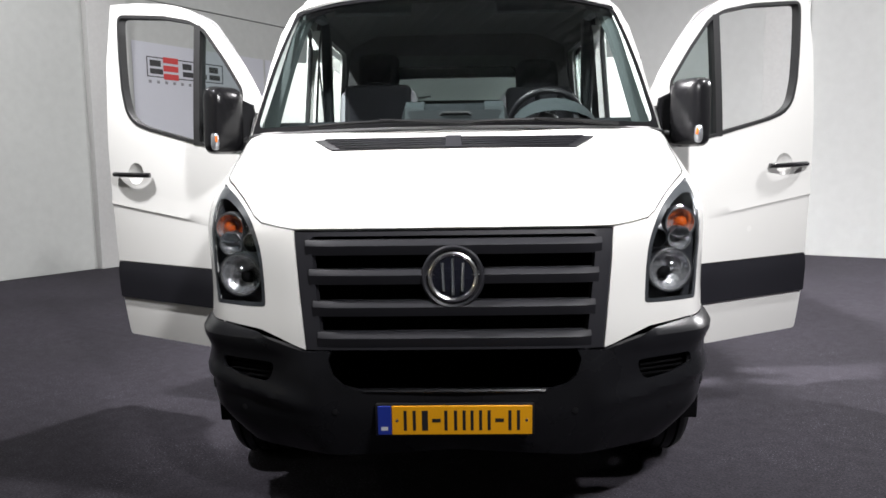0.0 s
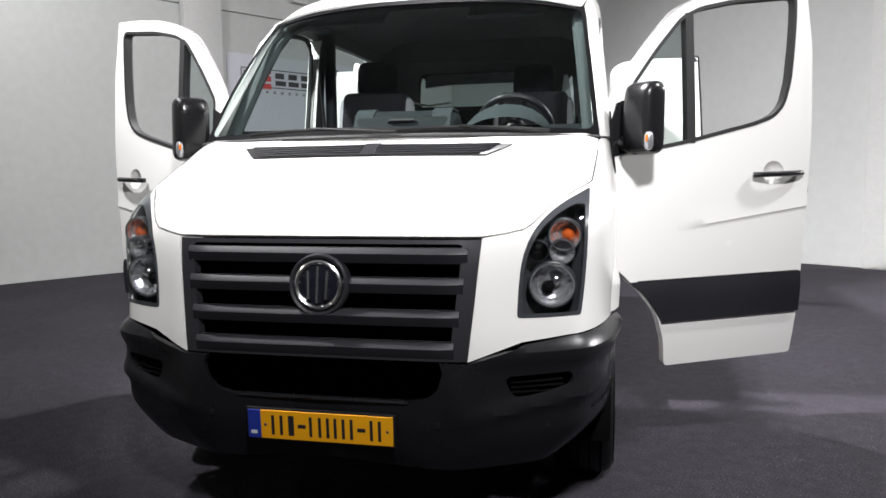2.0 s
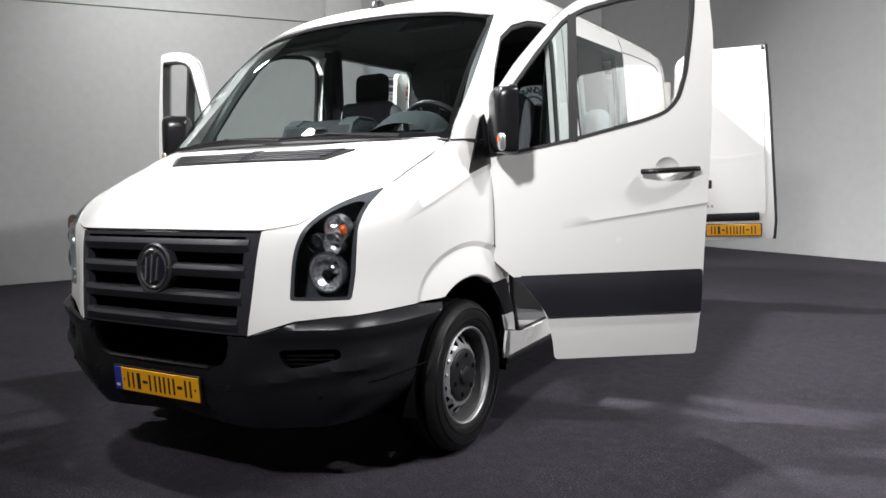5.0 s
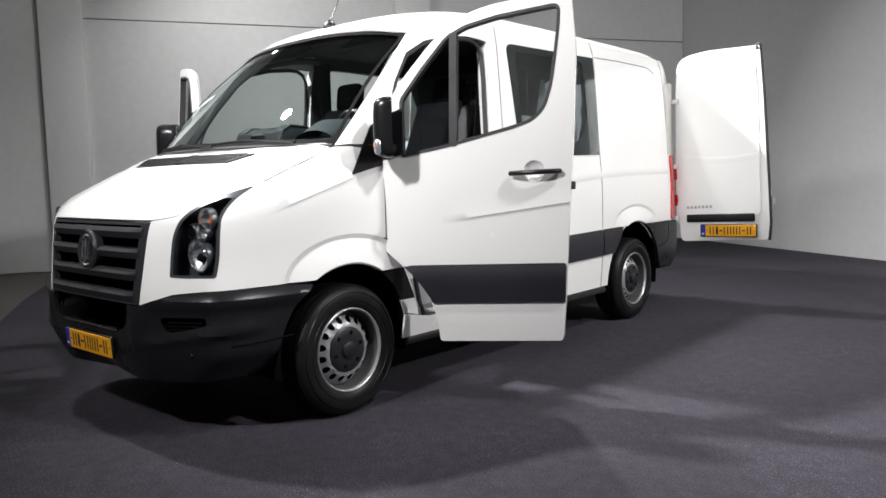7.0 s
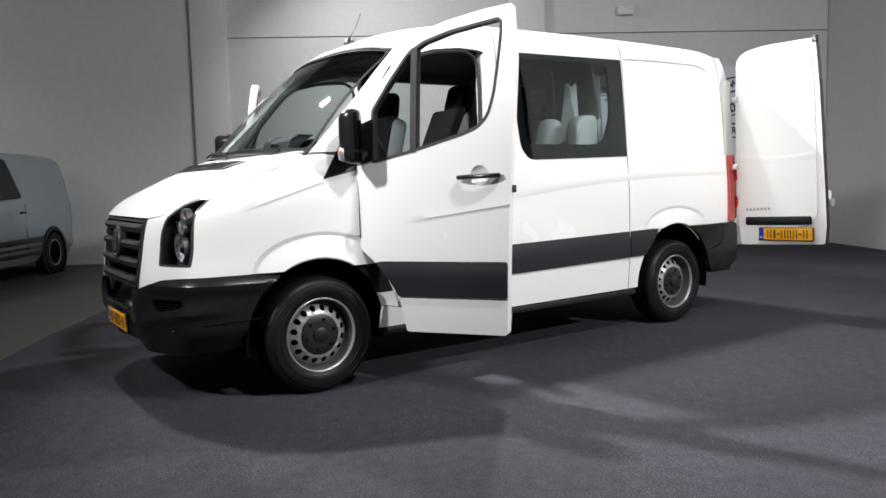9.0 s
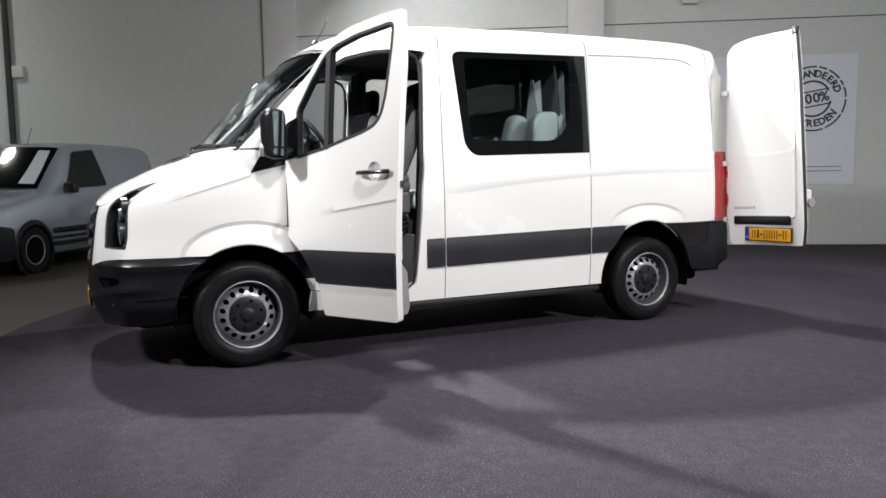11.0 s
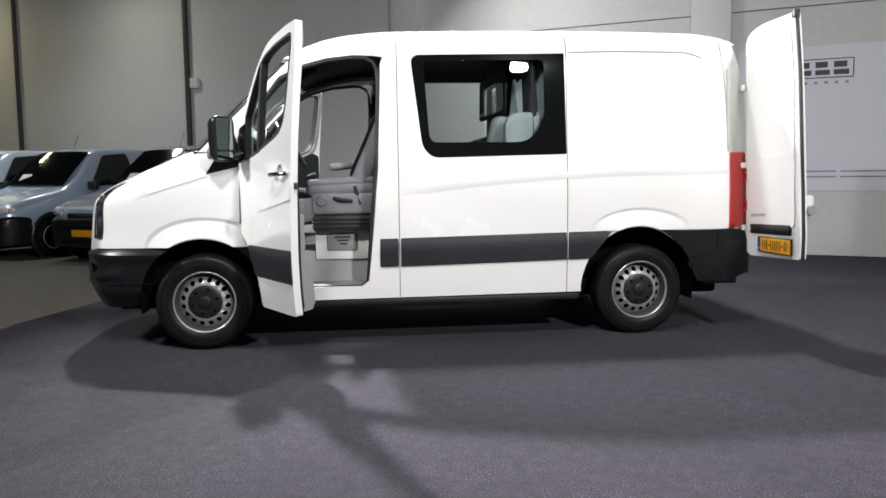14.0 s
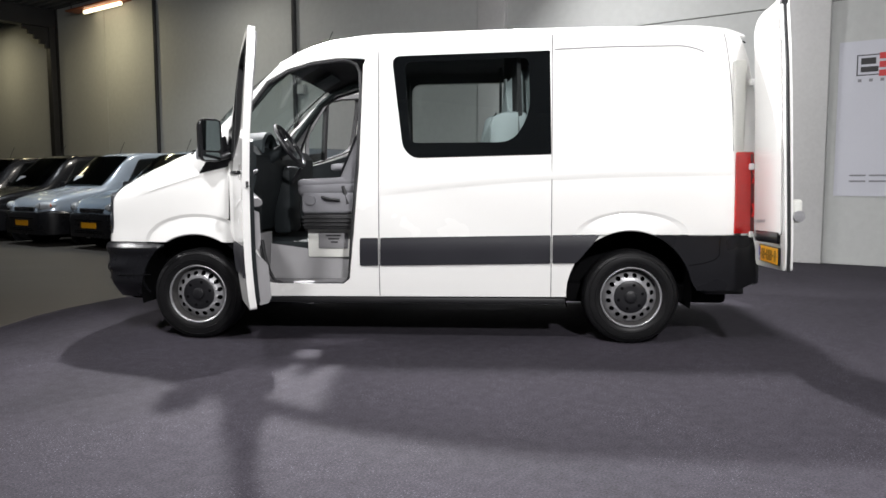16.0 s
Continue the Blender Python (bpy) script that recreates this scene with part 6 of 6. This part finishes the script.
letters("100%", 0.22, stamp_banner, lambda i, k: (CS + (i - 1.5) * 0.123 * 0.985, CZ + (i - 1.5) * 0.123 * 0.17, 10))
for z in (1.265, 1.195):
    wall_piece("text_bar", INK_PALE, stamp_banner, rect(7.12, 8.16, z, z + 0.018), 0.016)
tagged(finish(box((WX, -6.21, 3.10), (WX + 0.09, -6.0, 3.31), 0.008), "switch_box", PILLAR, None, "", ROOM, 35), "small grey switch box on the wall", "switch box")
tagged(finish(box((WX, 5.60, 3.93), (WX + 0.12, 5.86, 4.07), 0.012), "wall_speaker", PILLAR, None, "", ROOM, 35), "small grey box fixed high on the wall", "wall box")
beam_lamp = thing("strip_light", "warm fluorescent strip light under an orange heater frame", "lamp")
part("tube", tube([(WX + 0.3, -14.4, 5.9), (WX + 0.3, -12.6, 5.9)], 0.05, 10), TUBE, beam_lamp, "", ROOM)
part("reflector", box((WX + 0.1, -15.1, 5.97), (WX + 0.5, -12.4, 6.01), 0.01), ORANGE, beam_lamp, "", ROOM)
part("hanger", tube([(WX + 0.3, -15.1, 5.98), (WX + 0.3, -15.1, TOP)], 0.012, 6), IRON, beam_lamp, "", ROOM)
part("hanger", tube([(WX + 0.3, -12.5, 5.98), (WX + 0.3, -12.5, TOP)], 0.012, 6), IRON, beam_lamp, "", ROOM)

# ---- parked cars along the wall ----


CAR_RIM = material("grey_wheel_cover", (0.36, 0.36, 0.37), 0.4, 0.5, 0.1, 60, 6.0, 0.02)


def car_paint(name, color):
    return material(name, color, 0.25, 0.3, 0.03, 200, 2.0, 0.0, 0.45)


def parked_van(label, paint, s, n0, boxy, shade=False):
    """A small delivery van with its nose towards the carpet; x runs back from the nose, y across."""
    m = ROOM @ Matrix.Translation((n0, s, 0)) @ Matrix.Rotation(math.pi, 4, "Z")
    car = thing("small_van" if boxy else "car", label, "van" if boxy else "car", None, "parked vehicles")
    hgt = 1.80 if boxy else 1.55
    # station along x: bottom, shoulder height, roof height, half width low, half width at shoulder, half width at roof
    st = [(0.0, 0.30, 0.62, 0.66, 0.62, 0.60, 0.55), (0.06, 0.24, 0.72, 0.78, 0.72, 0.72, 0.64), (0.25, 0.22, 0.82, 0.90, 0.80, 0.80, 0.70), (0.75, 0.22, 0.94, 1.02, 0.84, 0.84, 0.72), (1.10, 0.22, 1.02, 1.10, 0.85, 0.85, 0.70), (1.35, 0.22, 1.05, 1.30, 0.85, 0.85, 0.69), (1.75, 0.22, 1.07, hgt - 0.12, 0.85, 0.85, 0.66), (2.05, 0.22, 1.08, hgt - 0.02, 0.85, 0.85, 0.64), (2.8, 0.22, 1.10, hgt, 0.85, 0.85, 0.66), (3.7, 0.22, 1.11, hgt - (0.01 if boxy else 0.12), 0.85, 0.85, 0.68), (4.15, 0.24, 1.10, hgt - (0.05 if boxy else 0.4), 0.83, 0.83, 0.68), (4.28, 0.32, 1.05, hgt - (0.25 if boxy else 0.48), 0.78, 0.78, 0.66)]
    cols = list(zip(*st))
    lines = [smooth_curve(cols[0], c_) for c_ in cols[1:]]
    rows = []
    for x in sorted(set(list(np.linspace(0.0, 0.3, 9)) + list(np.linspace(0.3, 4.28, 44)))):
        zb, zs, zr, wl, ws_, wr = (c_(x) for c_ in lines)
        right = [(wl * 0.9, zb), (wl, zb + 0.12), (ws_ * 1.005, zb + (zs - zb) * 0.45), (ws_ * 1.01, zb + (zs - zb) * 0.72), (ws_, zs - 0.05), (ws_ * 0.975, zs), (ws_ + (wr - ws_) * 0.35, zs + (zr - zs) * 0.35), (ws_ + (wr - ws_) * 0.66, zs + (zr - zs) * 0.66), (wr, zr - 0.07 * min(1, (zr - zs) * 3)), (wr * 0.93, zr - 0.028 * min(1, (zr - zs) * 3)), (wr * 0.78, zr - 0.01), (wr * 0.4, zr)]
        ring = [(-y, z) for y, z in right] + [(y, z) for y, z in reversed(right)]
        rows.append([Vector((x, y, z)) for y, z in ring])
    part("body", loft(rows, True, True), paint, car, "", m, 40)
    black = part("bumper", loft([[Vector((x, y * (1.015), z)) for y, z in ((-w_, 0.22), (-w_ - 0.02, 0.40), (-w_ - 0.015, top - 0.04), (-w_ + 0.03, top), (w_ - 0.03, top), (w_ + 0.015, top - 0.04), (w_ + 0.02, 0.40), (w_, 0.22))] for x, w_, top in ((-0.06, 0.56, 0.58), (-0.045, 0.64, 0.62), (0.02, 0.72, 0.645), (0.12, 0.79, 0.66), (0.25, 0.825, 0.66), (0.42, 0.835, 0.64))], True, True), BUMPER, car, "", m)
    for z in (0.30, 0.33, 0.52):
        part("bumper_groove", tube([(-0.066, y, z) for y in np.linspace(-0.45, 0.45, 7)], 0.008, 6), VOID, black, "", m)
    part("number_plate", box((-0.068, -0.24, 0.38), (-0.052, 0.24, 0.48), 0.004, 1), YELLOW, car, "", m)
    gr = part("grille", box((-0.012, -0.38, 0.645), (0.05, 0.38, 0.725), 0.012), BLACK, car, "", m)
    for z in (0.668, 0.70):
        part("grille_bar", tube([(-0.016 + 0.03 * (y / 0.36) ** 2, y, z) for y in np.linspace(-0.36, 0.36, 7)], 0.006, 6), CHROME, gr, "", m)
    for y0 in (-0.17, 0.17):
        part("bonnet_pressing", tube([(x, y0 * (1 + 0.6 * x), float(np.interp(x, cols[0], cols[3])) + 0.0) for x in np.linspace(0.15, 1.05, 10)], 0.010, 6, 0.4), paint, car, "", m)
    for y in (-1, 1):
        at = m @ Matrix.Translation((0.085, y * 0.650, 0.750)) @ Matrix.Rotation(radians(y * 47), 4, "Z") @ Matrix.Diagonal((0.19, 0.085, 0.082, 1))
        rim = [(math.sin(math.pi * k / 10), -math.cos(math.pi * k / 10)) for k in range(1, 10)]
        lamp_part = part("headlight", lathe(rim, 22, "X", at), CAR_LAMP, car, "clear headlight")
        part("bulb", lathe([(0.003, -0.02), (0.05, -0.012), (0.058, 0.0), (0.045, 0.012)], 18, "X", m @ Matrix.Translation((-0.015, y * 0.60, 0.745))), REFLECTOR, lamp_part)
        part("indicator_bulb", lathe([(0.003, -0.016), (0.03, -0.01), (0.034, 0.0), (0.02, 0.012)], 14, "X", m @ Matrix.Translation((0.115, y * 0.765, 0.755))), AMBER, lamp_part)
        # side window of the cab
        def side_pt(x, f):
            zs, zr, ws_, wr = lines[1](x), lines[2](x), lines[4](x), lines[5](x)
            return m @ Vector((x, y * (ws_ + (wr - ws_) * f + 0.010), zs + (zr - zs) * f))
        out = tuple(m.to_3x3() @ Vector((0, y, 0)))
        front_win = round_poly([(1.56, 0.08), (1.98, 0.80), (2.50, 0.84), (2.60, 0.08)], 0.06)
        skin("side_window", GLASS_DK, car, front_win, [], side_pt, out, 0.004, 0.2)
        skin("window_seal", SEAL, car, grow(front_win, 0.012), [grow(front_win, -0.012)], side_pt, out, 0.006, 0.2)
        if not boxy:
            skin("side_window", GLASS_DK, car, round_poly([(2.70, 0.08), (2.66, 0.84), (3.45, 0.80), (3.75, 0.08)], 0.06), [], side_pt, out, 0.004, 0.2)
        part("side_strip", box((1.2, min(y * 0.853, y * 0.872), 0.50), (3.1, max(y * 0.853, y * 0.872), 0.58), 0.006), BUMPER, car, "", m)
        part("side_strip", box((1.2, min(y * 0.848, y * 0.866), 0.33), (3.05, max(y * 0.848, y * 0.866), 0.39), 0.006), BUMPER, car, "", m)
        part("side_strip", box((1.2, min(y * 0.850, y * 0.867), 0.42), (3.05, max(y * 0.850, y * 0.867), 0.46), 0.006), BUMPER, car, "", m)
        part("door_seam", tube([(2.66, y * 0.8545, z) for z in (0.36, 0.6, 0.9, 1.06)], 0.004, 5), VOID, car, "", m)
        part("door_handle", box((2.50, min(y * 0.852, y * 0.88), 0.93), (2.66, max(y * 0.852, y * 0.88), 0.96), 0.008), BLACK, car, "", m)
        part("wing_mirror", box((1.50, y * 0.93 - 0.09, 1.05), (1.62, y * 0.93 + 0.09, 1.20), 0.03, 3), BLACK, car, "", m)
        for x in (0.80, 3.45):
            mm = m @ Matrix.Translation((x, y * 0.77, 0.31)) @ Matrix.Rotation(0 if y > 0 else math.pi, 4, "Z")
            part("wheel_arch", lathe([(0.36, 0.0), (0.36, 0.092), (0.01, 0.092)], 28, "Y", mm), VOID, car)
            part("arch_lip", lathe([(0.345, 0.09), (0.345, 0.108), (0.385, 0.106), (0.405, 0.09)], 36, "Y", mm, None, True), BUMPER, car)
            w = part("wheel", lathe([(0.19, -0.08), (0.29, -0.09), (0.31, -0.06), (0.31, 0.07), (0.29, 0.1), (0.20, 0.098)], 32, "Y", mm, None, True), RUBBER, car)
            part("rim", lathe([(0.01, 0.04), (0.20, 0.04), (0.20, 0.095), (0.19, 0.10), (0.17, 0.085), (0.15, 0.06), (0.07, 0.07), (0.05, 0.085), (0.01, 0.09)], 28, "Y", mm), CAR_RIM, w)
            for k in range(7):
                a_ = 2 * math.pi * k / 7
                part("rim_slot", lathe([(0.003, 0.074), (0.024, 0.074), (0.026, 0.06)], 10, "Y", mm @ Matrix.Translation((0.118 * math.cos(a_), 0, 0.118 * math.sin(a_)))), VOID, w)
    scr = []
    for t in (0.0, 0.5, 1.0):
        x = 1.16 + (1.80 - 1.16) * t
        zr = lines[2](x) + 0.012
        w_ = 0.70 - 0.08 * t
        scr.append([Vector((x - 0.02 - 0.05 * (1 - (k / 5) ** 2), w_ * k / 5, zr - 0.02 * (abs(k) / 5) ** 3)) for k in range(-5, 6)])
    part("windscreen", sheet(scr, 0.004, (-1, 0, 1)), GLASS_DK, car, "", m)
    part("price_card", box((-0.002, -0.12, -0.10), (0.002, 0.12, 0.10), 0, 1, Matrix.Translation((1.215, 0.30, 1.245)) @ Matrix.Rotation(radians(40), 4, "Y")), SHEET, car, "white paper card on the windscreen", m)
    if shade:
        rows = []
        for t in (0.06, 0.4, 0.8):
            x = 1.16 + 0.64 * t
            w_, z = 0.70 - 0.08 * t, lines[2](x) + 0.038
            rows.append([Vector((x - 0.02 - 0.05 * (1 - k * k), -w_ * k, z - 0.02 * k**3)) for k in (0.60 + 0.08 * t, 0.76 + 0.05 * t, 0.92)])
        part("window_sheet", sheet(rows, 0.002, (-1, 0, 1)), SHEET, car, "pale sheet on the windscreen", m)
    part("aerial", tube([(1.98, 0.0, hgt - 0.03), (2.1, 0.0, hgt + 0.22)], 0.005, 6), BLACK, car, "", m)
    return car


silver = car_paint("silver_paint", (0.34, 0.385, 0.44))
parked_van("silver small delivery van beside the show carpet", silver, -4.25, -3.5, True, True)
parked_van("pale blue small delivery van with black bumper", car_paint("pale_blue_paint", (0.36, 0.45, 0.55)), -6.5, -3.25, True)
parked_van("silver-blue small delivery van with a price card", car_paint("silver_blue_paint", (0.44, 0.50, 0.57)), -8.5, -3.05, True)
parked_van("black small delivery van parked in the row", car_paint("black_paint", (0.012, 0.012, 0.014)), -10.6, -2.9, True)
parked_van("dark grey small delivery van parked in the row", car_paint("dark_grey_paint", (0.03, 0.03, 0.034)), -12.8, -2.8, True)
parked_van("dark car parked at the far end of the row", car_paint("dark_blue_paint", (0.015, 0.018, 0.028)), -15.0, -2.7, False)
